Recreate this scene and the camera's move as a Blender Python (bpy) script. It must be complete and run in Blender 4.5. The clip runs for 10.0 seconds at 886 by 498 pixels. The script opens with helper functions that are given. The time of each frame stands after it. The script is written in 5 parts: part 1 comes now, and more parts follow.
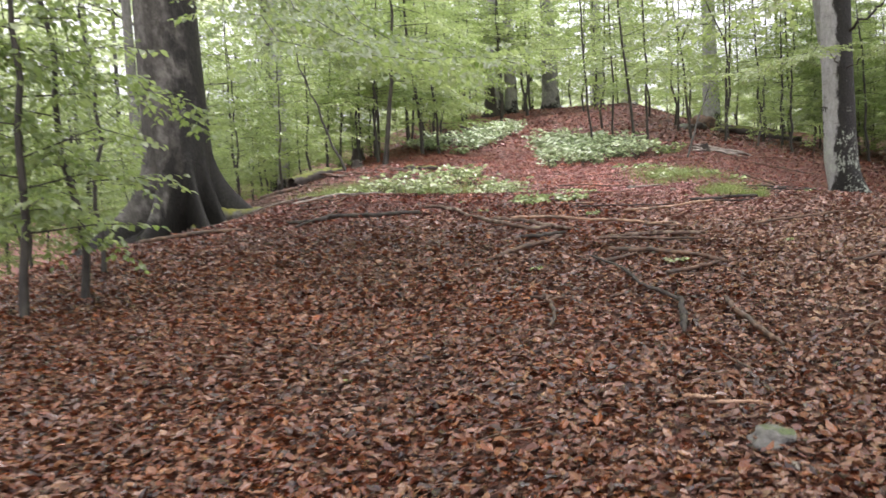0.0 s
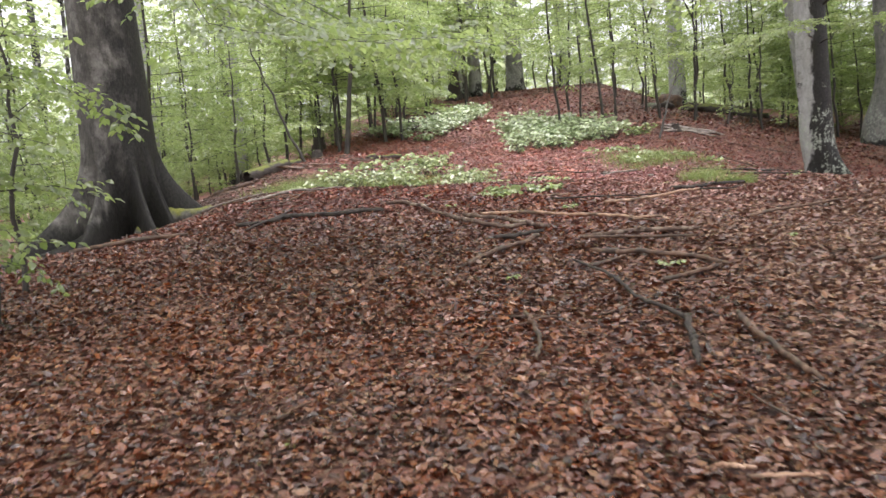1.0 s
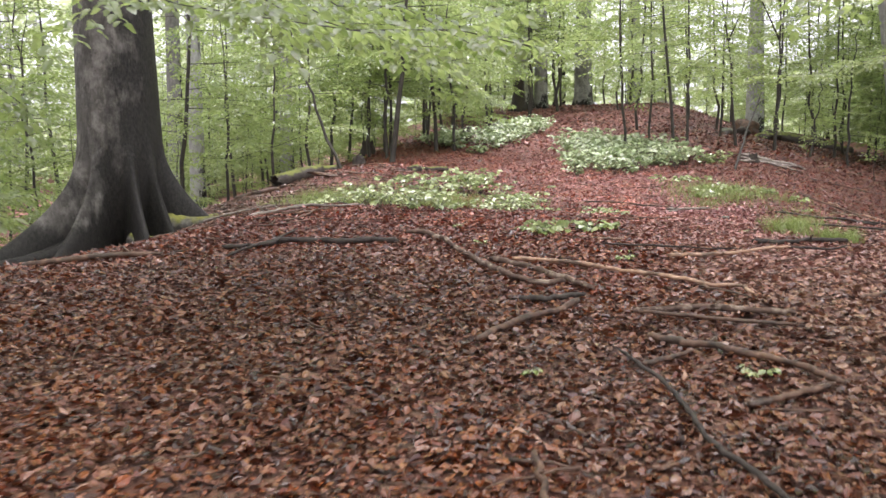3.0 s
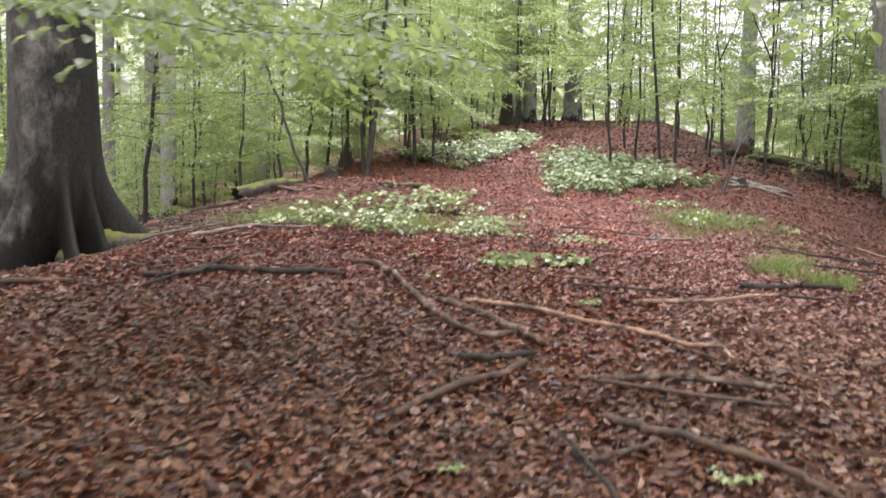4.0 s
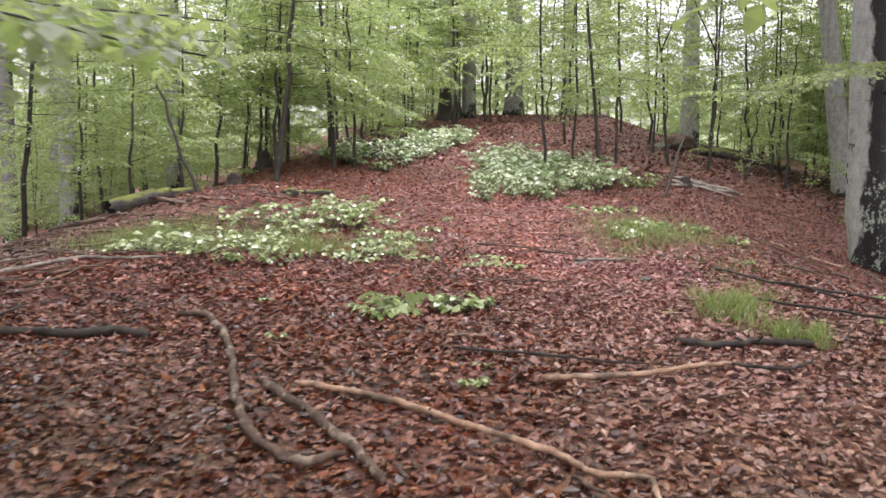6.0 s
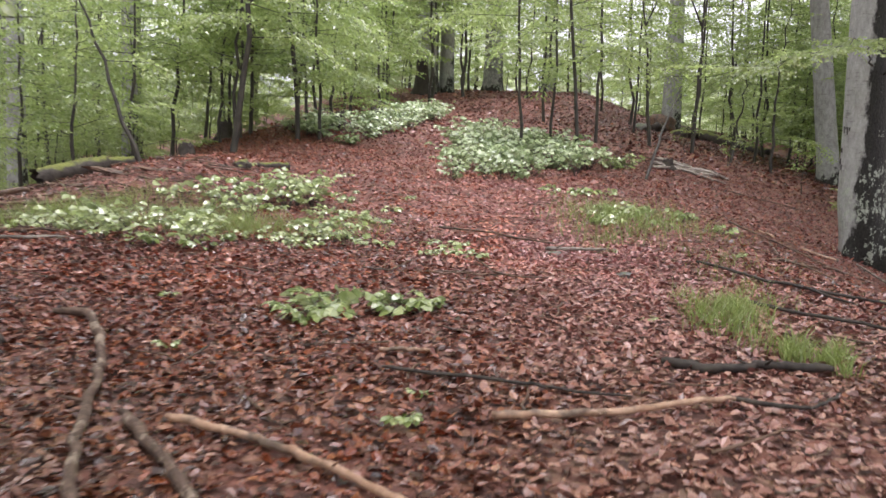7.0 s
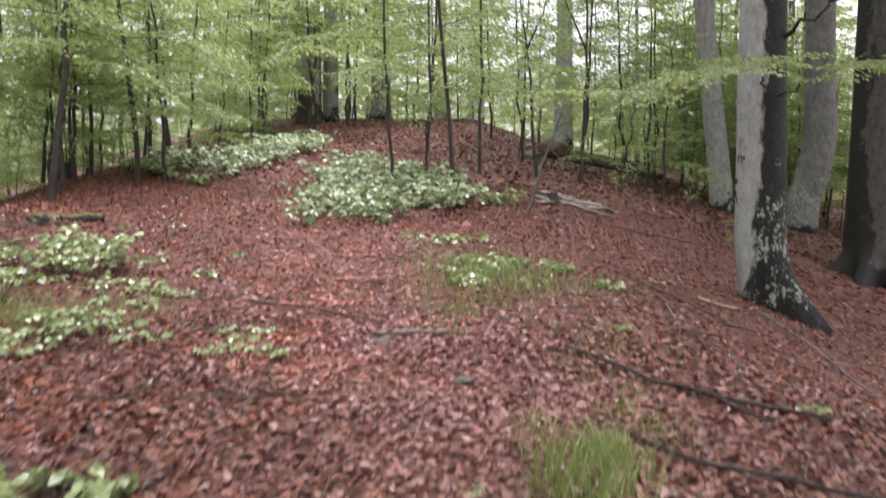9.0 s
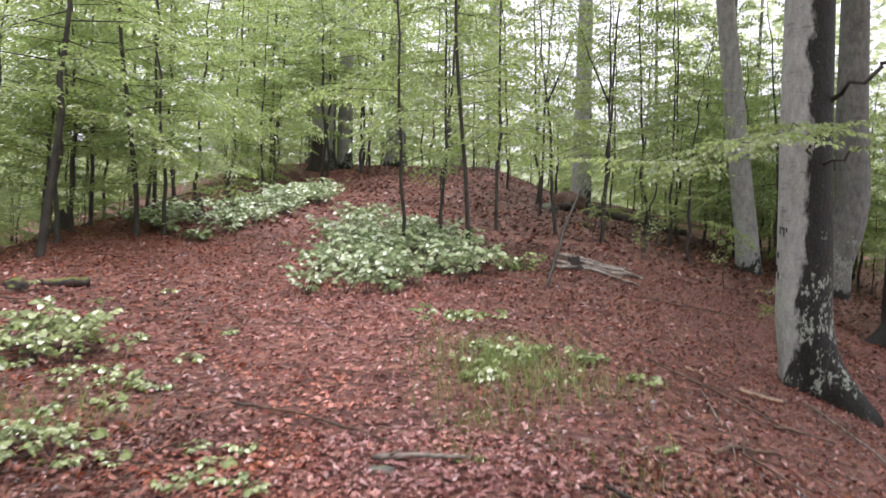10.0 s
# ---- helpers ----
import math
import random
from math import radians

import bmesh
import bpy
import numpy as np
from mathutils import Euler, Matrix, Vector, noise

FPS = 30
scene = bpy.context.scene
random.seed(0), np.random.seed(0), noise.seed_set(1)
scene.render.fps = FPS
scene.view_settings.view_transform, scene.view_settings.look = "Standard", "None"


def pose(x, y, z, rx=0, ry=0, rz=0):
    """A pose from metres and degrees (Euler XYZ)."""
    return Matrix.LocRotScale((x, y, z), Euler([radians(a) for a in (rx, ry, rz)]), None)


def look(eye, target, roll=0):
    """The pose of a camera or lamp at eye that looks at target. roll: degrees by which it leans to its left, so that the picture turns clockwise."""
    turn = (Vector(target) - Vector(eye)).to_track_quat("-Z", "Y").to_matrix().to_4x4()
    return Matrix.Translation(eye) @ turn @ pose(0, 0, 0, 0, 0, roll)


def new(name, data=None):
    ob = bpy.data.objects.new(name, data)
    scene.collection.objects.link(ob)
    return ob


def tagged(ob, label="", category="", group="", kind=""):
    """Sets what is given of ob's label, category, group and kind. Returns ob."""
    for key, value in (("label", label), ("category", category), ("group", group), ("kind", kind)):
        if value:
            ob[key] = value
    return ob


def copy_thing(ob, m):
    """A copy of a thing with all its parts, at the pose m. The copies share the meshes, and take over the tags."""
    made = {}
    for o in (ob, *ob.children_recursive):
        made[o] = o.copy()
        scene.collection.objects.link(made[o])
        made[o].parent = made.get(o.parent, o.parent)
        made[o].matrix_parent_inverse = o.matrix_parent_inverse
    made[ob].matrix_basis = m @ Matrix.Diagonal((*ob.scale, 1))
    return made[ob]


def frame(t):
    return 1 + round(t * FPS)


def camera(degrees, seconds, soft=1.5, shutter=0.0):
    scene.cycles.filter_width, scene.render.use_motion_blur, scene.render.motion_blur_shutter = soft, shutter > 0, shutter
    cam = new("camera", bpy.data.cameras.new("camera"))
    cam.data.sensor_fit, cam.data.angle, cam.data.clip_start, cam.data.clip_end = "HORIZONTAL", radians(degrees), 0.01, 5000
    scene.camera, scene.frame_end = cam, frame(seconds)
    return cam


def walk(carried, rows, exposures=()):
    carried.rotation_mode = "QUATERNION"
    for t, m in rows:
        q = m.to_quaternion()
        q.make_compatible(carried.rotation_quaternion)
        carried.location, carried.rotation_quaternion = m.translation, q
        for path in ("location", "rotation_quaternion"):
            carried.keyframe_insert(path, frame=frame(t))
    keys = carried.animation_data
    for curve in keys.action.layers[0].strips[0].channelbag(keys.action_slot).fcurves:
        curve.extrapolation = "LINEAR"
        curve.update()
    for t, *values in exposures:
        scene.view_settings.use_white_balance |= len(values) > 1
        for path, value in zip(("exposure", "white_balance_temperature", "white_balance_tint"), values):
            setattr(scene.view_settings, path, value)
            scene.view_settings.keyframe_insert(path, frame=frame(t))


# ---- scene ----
cam = camera(52.43, 10.0, soft=1.5, shutter=0.6)
PATH = [
    (0.0, (0.1746, -0.3509, 1.1993), (-0.2112, 1.6055, 1.0459), -3.084),
    (0.5, (0.0722, 0.087, 1.2315), (-0.2509, 2.0527, 1.0532), -2.091),
    (1.0, (0.0315, 0.5988, 1.3091), (-0.2859, 2.564, 1.1156), -4.592),
    (1.5, (-0.0438, 1.1049, 1.3133), (-0.4351, 3.0621, 1.1861), -3.183),
    (2.0, (-0.0849, 1.5892, 1.3691), (-0.4213, 3.5508, 1.172), 0.409),
    (2.5, (-0.0007, 2.101, 1.3764), (-0.3736, 4.0599, 1.2218), -0.986),
    (2.7, (0.0291, 2.2895, 1.4208), (-0.3907, 4.2385, 1.2621), -1.381),
    (3.8, (0.158, 3.4046, 1.5781), (-0.2685, 5.3491, 1.3854), 0.818),
    (4.0, (0.2023, 3.6279, 1.6194), (-0.2176, 5.5776, 1.4696), 1.119),
    (4.5, (0.273, 4.1006, 1.6834), (-0.1803, 6.0441, 1.5513), 0.324),
    (5.0, (0.2697, 4.6719, 1.7429), (-0.1286, 6.6277, 1.6158), -0.182),
    (5.5, (0.3595, 5.2432, 1.737), (0.0361, 7.2123, 1.6026), 0.311),
    (6.0, (0.473, 5.7739, 1.8452), (0.1592, 7.7425, 1.6837), 0.309),
    (6.2, (0.4782, 5.9957, 1.8074), (0.1712, 7.9654, 1.6457), 0.208),
    (7.3, (0.5593, 7.3515, 1.8858), (0.2953, 9.3212, 1.6613), 2.302),
    (7.5, (0.6006, 7.5603, 1.9256), (0.2789, 9.5226, 1.7113), 2.407),
    (8.0, (0.6689, 8.1403, 1.849), (0.3253, 10.1008, 1.653), 3.01),
    (8.5, (0.785, 8.6536, 1.9355), (0.6997, 10.637, 1.6929), 2.893),
    (9.0, (1.0905, 9.3264, 2.0766), (1.0309, 11.3198, 1.9256), 0.198),
    (9.5, (1.1527, 9.902, 2.3163), (1.029, 11.8957, 2.2154), 0.301),
    (10.0, (1.0358, 10.456, 2.43), (0.9458, 12.4531, 2.3726), 1.301),
]
walk(cam, [(t, look(eye, target, roll)) for t, eye, target, roll in PATH], exposures=[(0, 1.85, 6280, 20), (2.5, 1.88, 6290, 21.5), (5, 1.75, 6270, 22), (7.5, 1.65, 6240, 21), (10, 1.55, 6180, 22)])

# ---- world and sun: bright overcast daylight ----
SUN_EL, SUN_AZ = 76, 150
world = bpy.data.worlds.new("overcast")
scene.world = world
world.use_nodes = True
wt = world.node_tree
sky = wt.nodes.new("ShaderNodeTexSky")
sky.sky_type, sky.sun_disc = "NISHITA", False
sky.sun_elevation, sky.sun_rotation = radians(SUN_EL), radians(SUN_AZ)
sky.dust_density, sky.air_density = 4.0, 1.0
grey = wt.nodes.new("ShaderNodeHueSaturation")
grey.inputs["Saturation"].default_value = 0.12
wt.links.new(sky.outputs[0], grey.inputs["Color"])
wt.links.new(grey.outputs[0], wt.nodes["Background"].inputs[0])
wt.nodes["Background"].inputs[1].default_value = 0.15
sun_data = bpy.data.lights.new("sun", "SUN")
sun_data.energy, sun_data.angle, sun_data.color = 1.15, radians(60), (1.0, 0.97, 0.93)
sun = new("sun", sun_data)
sun.matrix_world = look((math.sin(radians(SUN_AZ)) * 40, math.cos(radians(SUN_AZ)) * 40, 40 * math.tan(radians(SUN_EL))), (0, 0, 0))


# ---- materials ----
class Mat:
    """A node material with short calls."""

    def __init__(self, name, rough=0.7, spec=0.5):
        self.m = bpy.data.materials.new(name)
        self.m.use_nodes = True
        self.t = self.m.node_tree
        self.p = self.t.nodes["Principled BSDF"]
        self.p.inputs["Roughness"].default_value = rough
        self.p.inputs["Specular IOR Level"].default_value = spec

    def node(self, kind, **values):
        n = self.t.nodes.new("ShaderNode" + kind)
        for k, v in values.items():
            if k == "op":
                n.operation = v
            elif k == "dim":
                n.noise_dimensions = v
            else:
                n.inputs[k].default_value = v
        return n

    def link(self, a, b):
        self.t.links.new(a, b)

    def coords(self, kind="Object"):
        return self.node("TexCoord").outputs[kind]

    def noise(self, scale, detail=4, rough=0.55, vec=None, out="Fac", stretch=None):
        n = self.node("TexNoise", Scale=scale, Detail=detail, Roughness=rough)
        v = vec or self.coords()
        if stretch:
            mp = self.node("Mapping", Scale=stretch)
            self.link(v, mp.inputs["Vector"])
            v = mp.outputs[0]
        self.link(v, n.inputs["Vector"])
        return n.outputs[out]

    def ramp(self, fac, *stops):
        r = self.node("ValToRGB")
        els = r.color_ramp.elements
        while len(els) < len(stops):
            els.new(0.5)
        for e, (p, c) in zip(els, stops):
            e.position = p
            e.color = (*c, 1) if isinstance(c, tuple) else (c, c, c, 1)
        self.link(fac, r.inputs[0])
        return r.outputs[0]

    def mix(self, fac, a, b, how="MIX"):
        n = self.t.nodes.new("ShaderNodeMixRGB")
        n.blend_type = how
        for sock, v in zip(n.inputs, (fac, a, b)):
            if isinstance(v, tuple):
                sock.default_value = (*v, 1)
            elif isinstance(v, (int, float)):
                sock.default_value = v
            else:
                self.link(v, sock)
        return n.outputs[0]

    def math(self, op, a, b=0.0):
        n = self.node("Math", op=op)
        for sock, v in zip(n.inputs, (a, b)):
            if isinstance(v, (int, float)):
                sock.default_value = v
            else:
                self.link(v, sock)
        return n.outputs[0]

    def axis(self, name, vec=None):
        n = self.node("SeparateXYZ")
        self.link(vec or self.coords(), n.inputs[0])
        return n.outputs[name]

    def base(self, c):
        if isinstance(c, tuple):
            self.p.inputs["Base Color"].default_value = (*c, 1)
        else:
            self.link(c, self.p.inputs["Base Color"])
        return self

    def rough(self, r):
        self.link(r, self.p.inputs["Roughness"])
        return self

    def bump(self, height, strength=0.4, distance=0.02):
        b = self.node("Bump", Strength=strength, Distance=distance)
        self.link(height, b.inputs["Height"])
        self.link(b.outputs[0], self.p.inputs["Normal"])
        return self

    def translucent(self, color, share):
        tr, mx = self.node("BsdfTranslucent"), self.node("MixShader", Fac=share)
        if isinstance(color, tuple):
            tr.inputs[0].default_value = (*color, 1)
        else:
            self.link(color, tr.inputs[0])
        self.link(self.p.outputs[0], mx.inputs[1])
        self.link(tr.outputs[0], mx.inputs[2])
        self.link(mx.outputs[0], self.t.nodes["Material Output"].inputs[0])
        return self


def leaf_material(name, dark, mid, light, through_dark, through_light, share=0.45, rough=0.38, wet=0.0):
    m = Mat(name, rough, 0.9)
    g = m.node("NewGeometry")
    o = m.node("ObjectInfo")
    r = m.math("ADD", m.math("MULTIPLY", g.outputs["Random Per Island"], 0.45), m.math("MULTIPLY", o.outputs["Random"], 0.25))
    spray = m.ramp(m.noise(1.3, 3, 0.6), (0.3, 0.0), (0.7, 1.0))
    r = m.math("ADD", r, m.math("MULTIPLY", spray, 0.3))
    m.base(m.ramp(r, (0.0, dark), (0.5, mid), (1.0, light)))
    m.p.inputs["Coat Weight"].default_value = wet
    m.p.inputs["Coat Roughness"].default_value = 0.22
    m.translucent(m.ramp(r, (0.0, through_dark), (1.0, through_light)), share)
    return m.m


def make_materials():
    M = {}
    M["leaf"] = leaf_material("beech_leaf", (0.042, 0.070, 0.026), (0.125, 0.172, 0.080), (0.25, 0.305, 0.175),
                              (0.235, 0.355, 0.075), (0.66, 0.79, 0.31), 0.47, 0.16, 0.35)
    # paler copy of the beech leaf: haze and sky glow put into the colour
    M["paled_leaf"] = leaf_material("paled_leaf", (0.09, 0.13, 0.05), (0.19, 0.25, 0.12), (0.31, 0.36, 0.20),
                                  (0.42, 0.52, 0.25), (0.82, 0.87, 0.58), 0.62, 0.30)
    # leaf colour lifted to carry the sky glare on wet plants
    M["plant"] = leaf_material("plant_leaf", (0.085, 0.13, 0.034), (0.25, 0.305, 0.105), (0.50, 0.535, 0.29),
                               (0.32, 0.42, 0.20), (0.52, 0.61, 0.36), 0.24, 0.16, 0.7)
    # the same leaf whitened further, sky glare of the clumps in its colour
    M["glare_plant"] = leaf_material("glare_plant_leaf", (0.10, 0.15, 0.065), (0.265, 0.335, 0.165), (0.55, 0.59, 0.40),
                                    (0.30, 0.42, 0.20), (0.52, 0.62, 0.38), 0.22, 0.18, 0.8)
    M["grass"] = leaf_material("grass_blade", (0.10, 0.15, 0.035), (0.19, 0.245, 0.06), (0.32, 0.36, 0.12),
                               (0.18, 0.26, 0.06), (0.32, 0.38, 0.12), 0.35, 0.45)

    # fallen leaves, wet: brown, rust and tan, with purple-grey sky sheen painted in
    m = Mat("fallen_leaf", 0.5, 0.65)
    g = m.node("NewGeometry")
    big = m.noise(0.35, 3)
    r = m.math("ADD", m.math("MULTIPLY", g.outputs["Random Per Island"], 0.85), m.math("MULTIPLY", big, 0.15))
    col = m.ramp(r, (0.0, (0.020, 0.009, 0.008)), (0.18, (0.052, 0.018, 0.014)), (0.36, (0.125, 0.041, 0.028)), (0.48, (0.180, 0.058, 0.041)),
                 (0.58, (0.20, 0.105, 0.090)), (0.66, (0.25, 0.088, 0.036)), (0.72, (0.17, 0.085, 0.078)), (0.82, (0.25, 0.135, 0.122)), (0.92, (0.31, 0.195, 0.17)), (1.0, (0.32, 0.140, 0.050)))
    # litter off the track darkened in colour for the tree shade there
    col = m.mix(1.0, col, (0.80, 0.70, 0.62), "MULTIPLY")
    # worn track, widened on its right to paint in brighter open light
    track = m.math("ADD", m.axis("X"), m.math("MULTIPLY", m.math("SUBTRACT", m.axis("Y"), 15.5), 0.2))
    track = m.math("SUBTRACT", track, 0.5)
    track = m.math("MAXIMUM", m.math("MULTIPLY", track, -1.0), m.math("MULTIPLY", track, 0.62))
    worn_lit = m.ramp(m.math("ADD", m.math("MULTIPLY", track, 0.36), m.math("MULTIPLY", m.noise(0.9, 4), 0.8)), (0.45, 0.8), (0.95, 0.0))
    col = m.mix(worn_lit, col, m.ramp(g.outputs["Random Per Island"], (0.0, (0.145, 0.068, 0.063)), (0.6, (0.30, 0.155, 0.145)), (1.0, (0.44, 0.30, 0.28))))
    # browner underfoot, redder up the spur, with open-canopy light brightening the upper colour
    place = m.ramp(m.math("ADD", m.math("MULTIPLY", m.axis("Y"), 0.05), m.math("MULTIPLY", m.noise(0.5, 3), 0.4)), (0.62, 0.0), (1.0, 1.0))
    col = m.mix(1.0, col, m.ramp(place, (0.0, (0.86, 0.84, 0.60)), (1.0, (1.28, 1.05, 1.08))), "MULTIPLY")
    # shade of the upper slope, put into the litter colour as a duller tone
    slope_shade = m.ramp(m.math("ADD", m.math("MULTIPLY", m.axis("Y"), 0.02), m.math("MULTIPLY", m.noise(0.4, 3), 0.3)), (0.66, 0.0), (0.90, 1.0))
    col = m.mix(slope_shade, col, m.mix(1.0, col, (0.74, 0.80, 0.76), "MULTIPLY"))
    rust = m.ramp(m.noise(1.1, 5, 0.65), (0.42, 0.0), (0.68, 0.9))
    rust = m.math("MULTIPLY", rust, m.ramp(m.math("ADD", m.math("MULTIPLY", m.axis("X"), 0.2), m.math("MULTIPLY", m.noise(0.8, 3), 0.3)), (0.10, 1.0), (0.42, 0.2)))
    col = m.mix(rust, col, m.mix(1.0, col, (1.36, 0.96, 0.54), "MULTIPLY"))
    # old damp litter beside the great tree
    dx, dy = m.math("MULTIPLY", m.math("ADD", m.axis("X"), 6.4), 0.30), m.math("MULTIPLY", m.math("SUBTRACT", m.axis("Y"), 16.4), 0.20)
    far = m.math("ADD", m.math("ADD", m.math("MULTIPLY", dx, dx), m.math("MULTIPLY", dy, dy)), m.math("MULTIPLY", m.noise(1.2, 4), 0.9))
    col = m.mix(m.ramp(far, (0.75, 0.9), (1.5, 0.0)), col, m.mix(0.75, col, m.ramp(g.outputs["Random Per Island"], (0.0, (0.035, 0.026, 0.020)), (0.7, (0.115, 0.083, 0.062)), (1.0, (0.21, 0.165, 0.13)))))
    vein = m.noise(60, 3)
    m.base(m.mix(0.6, col, m.ramp(vein, (0.3, 0.5), (0.7, 1.0)), "MULTIPLY"))
    m.rough(m.ramp(m.noise(25, 2), (0.3, 0.13), (0.7, 0.48)))
    m.translucent(col, 0.06)
    M["litter"] = m.m

    # forest floor under the leaves; meadow beyond the wood
    m = Mat("forest_floor", 0.7, 0.4)
    v = m.node("TexVoronoi", Scale=15.0, Randomness=1.0)
    warp = m.noise(6, 2, out="Color")
    vec = m.mix(0.12, m.coords(), warp)
    m.link(vec, v.inputs["Vector"])
    sep = m.node("SeparateColor")
    m.link(v.outputs["Color"], sep.inputs[0])
    col = m.ramp(sep.outputs[0], (0.0, (0.06, 0.024, 0.020)), (0.3, (0.125, 0.043, 0.034)), (0.6, (0.19, 0.066, 0.050)), (0.85, (0.24, 0.105, 0.080)),
                 (1.0, (0.25, 0.145, 0.115)))
    edge = m.ramp(v.outputs["Distance"], (0.2, 1.0), (0.75, 0.6))
    soil = m.mix(0.8, col, edge, "MULTIPLY")
    patch = m.ramp(m.noise(0.5, 4), (0.35, 0.72), (0.65, 1.1))
    soil = m.mix(1.0, soil, patch, "MULTIPLY")
    # near floor dimmed to match the light painted into the litter
    low = m.ramp(m.math("ADD", m.math("MULTIPLY", m.axis("Y"), 0.05), m.math("MULTIPLY", m.noise(0.5, 3), 0.4)), (0.62, 0.0), (1.0, 1.0))
    soil = m.mix(1.0, soil, m.ramp(low, (0.0, (0.72, 0.80, 0.66)), (1.0, (1.0, 1.0, 1.0))), "MULTIPLY")
    mead = m.ramp(m.noise(0.8, 4), (0.3, (0.10, 0.19, 0.05)), (0.7, (0.19, 0.29, 0.09)))
    m.base(m.mix(m.ramp(m.math("MULTIPLY", m.axis("Y"), 0.01), (0.88, 0.0), (1.05, 1.0)), soil, mead))
    m.bump(m.math("ADD", v.outputs["Distance"], m.noise(40, 3)), 0.7, 0.03)
    M["floor"] = m.m

    # beech bark: smooth grey with dark wet runs, lichen and a mossy foot
    def bark(name, lo, hi, wet_dir, wet_share, lichen, pale=0.0, sided=0.55, edge=0.06, foot=0.45):
        m = Mat(name, 0.7, 0.2)
        grain = m.noise(9, 5, 0.62, stretch=(1, 1, 0.45))
        fine = m.noise(38, 5, 0.65, stretch=(1, 1, 0.5))
        c = m.ramp(m.math("ADD", m.math("MULTIPLY", grain, 0.65), m.math("MULTIPLY", fine, 0.35)), (0.32, lo), (0.66, hi))
        rings = m.noise(14, 4, 0.55, stretch=(0.25, 0.25, 2.0))
        c = m.mix(m.ramp(rings, (0.60, 0.0), (0.70, 0.5)), c, (0.04, 0.038, 0.036))
        if pale:
            blotch = m.noise(3.4, 6, 0.7, stretch=(1, 1, 0.8))
            c = m.mix(m.ramp(blotch, (0.50, 0.0), (0.64, pale)), c, (0.25, 0.24, 0.22))
        side = m.math("ADD", m.math("MULTIPLY", m.axis("X"), math.cos(wet_dir)), m.math("MULTIPLY", m.axis("Y"), math.sin(wet_dir)))
        side = m.math("MAXIMUM", m.math("MINIMUM", side, 0.4), -0.4)
        run = m.math("ADD", m.math("MULTIPLY", side, sided), m.noise(2.2, 6, 0.64, stretch=(1.3, 1.3, 0.65)))
        # the dark tone spreads towards the bottom of the trunk
        run = m.math("ADD", run, m.math("MAXIMUM", m.math("SUBTRACT", foot, m.axis("Z")), 0.0))
        run = m.math("ADD", run, m.math("MAXIMUM", m.math("ADD", m.math("MULTIPLY", m.axis("Z"), -0.09), 0.17), -0.03))
        wet = m.ramp(run, (wet_share - 0.01, 0.0), (wet_share + edge, 1.0))
        c = m.mix(wet, c, m.ramp(fine, (0.3, (0.006, 0.006, 0.0055)), (0.7, (0.030, 0.0285, 0.025))))
        if lichen:
            spot = m.noise(15, 6, 0.72, stretch=(1, 1, 0.7))
            high = m.math("ABSOLUTE", m.math("SUBTRACT", m.axis("Z"), 0.9))
            zone = m.ramp(m.math("ADD", m.noise(2.2, 3), m.math("MULTIPLY", high, -0.22)), (0.26, 0.0), (0.44, 0.15))
            f = m.ramp(m.math("ADD", spot, zone), (0.66, 0.0), (0.70, 0.8))
            c = m.mix(f, c, m.ramp(fine, (0.3, (0.22, 0.25, 0.21)), (0.7, (0.40, 0.43, 0.37))))
        moss = m.math("ADD", m.math("MULTIPLY", m.axis("Z"), -0.9), m.math("MULTIPLY", m.noise(3.5, 5, 0.6), 1.4))
        up = m.node("NewGeometry").outputs["Normal"]
        moss = m.math("ADD", moss, m.math("MULTIPLY", m.axis("Z", up), 0.6))
        c = m.mix(m.ramp(moss, (1.02, 0.0), (1.2, 0.8)), c, m.ramp(m.noise(30, 3), (0.3, (0.045, 0.055, 0.014)), (0.7, (0.125, 0.13, 0.03))))
        m.base(c)
        m.rough(m.ramp(wet, (0.0, 0.75), (1.0, 0.58)))
        m.bump(m.math("ADD", m.math("ADD", grain, m.math("MULTIPLY", fine, 0.5)), m.math("MULTIPLY", rings, 0.12)), 0.7, 0.03)
        return m.m

    M["bark_left"] = bark("bark_old_beech", (0.028, 0.026, 0.023), (0.115, 0.109, 0.098), 0.35, 0.43, False, 0.55, 0.50, 0.17, 0.28)
    M["bark_right"] = bark("bark_lichen_beech", (0.18, 0.182, 0.176), (0.37, 0.375, 0.365), -0.45, 0.50, True, 0.0, 1.7, 0.09)
    M["bark_grey"] = bark("bark_grey_beech", (0.15, 0.152, 0.145), (0.34, 0.343, 0.33), 0.6, 0.60, True)
    M["bark_mid"] = bark("bark_mottled_beech", (0.08, 0.08, 0.074), (0.20, 0.20, 0.19), 0.9, 0.56, True, 0.5)
    M["bark_dark"] = bark("bark_dark_beech", (0.030, 0.029, 0.025), (0.10, 0.096, 0.085), 2.5, 0.50, False)

    m = Mat("sapling_bark", 0.55, 0.4)
    c = m.ramp(m.noise(14, 4, stretch=(1, 1, 0.3)), (0.3, (0.012, 0.010, 0.008)), (0.7, (0.052, 0.046, 0.036)))
    m.base(c).bump(m.noise(30, 3), 0.4, 0.01)
    M["stem"] = m.m

    def wood(name, lo, hi, rough=0.7):
        m = Mat(name, rough, 0.35)
        n = m.noise(12, 5, 0.6)
        c = m.ramp(n, (0.3, lo), (0.68, hi))
        c = m.mix(m.ramp(m.noise(5, 4), (0.50, 0.0), (0.62, 0.8)), c, (0.04, 0.032, 0.025))
        m.base(c).bump(m.noise(35, 4, 0.6), 0.6, 0.008)
        return m.m

    m = Mat("peeling_bark", 0.72, 0.22)
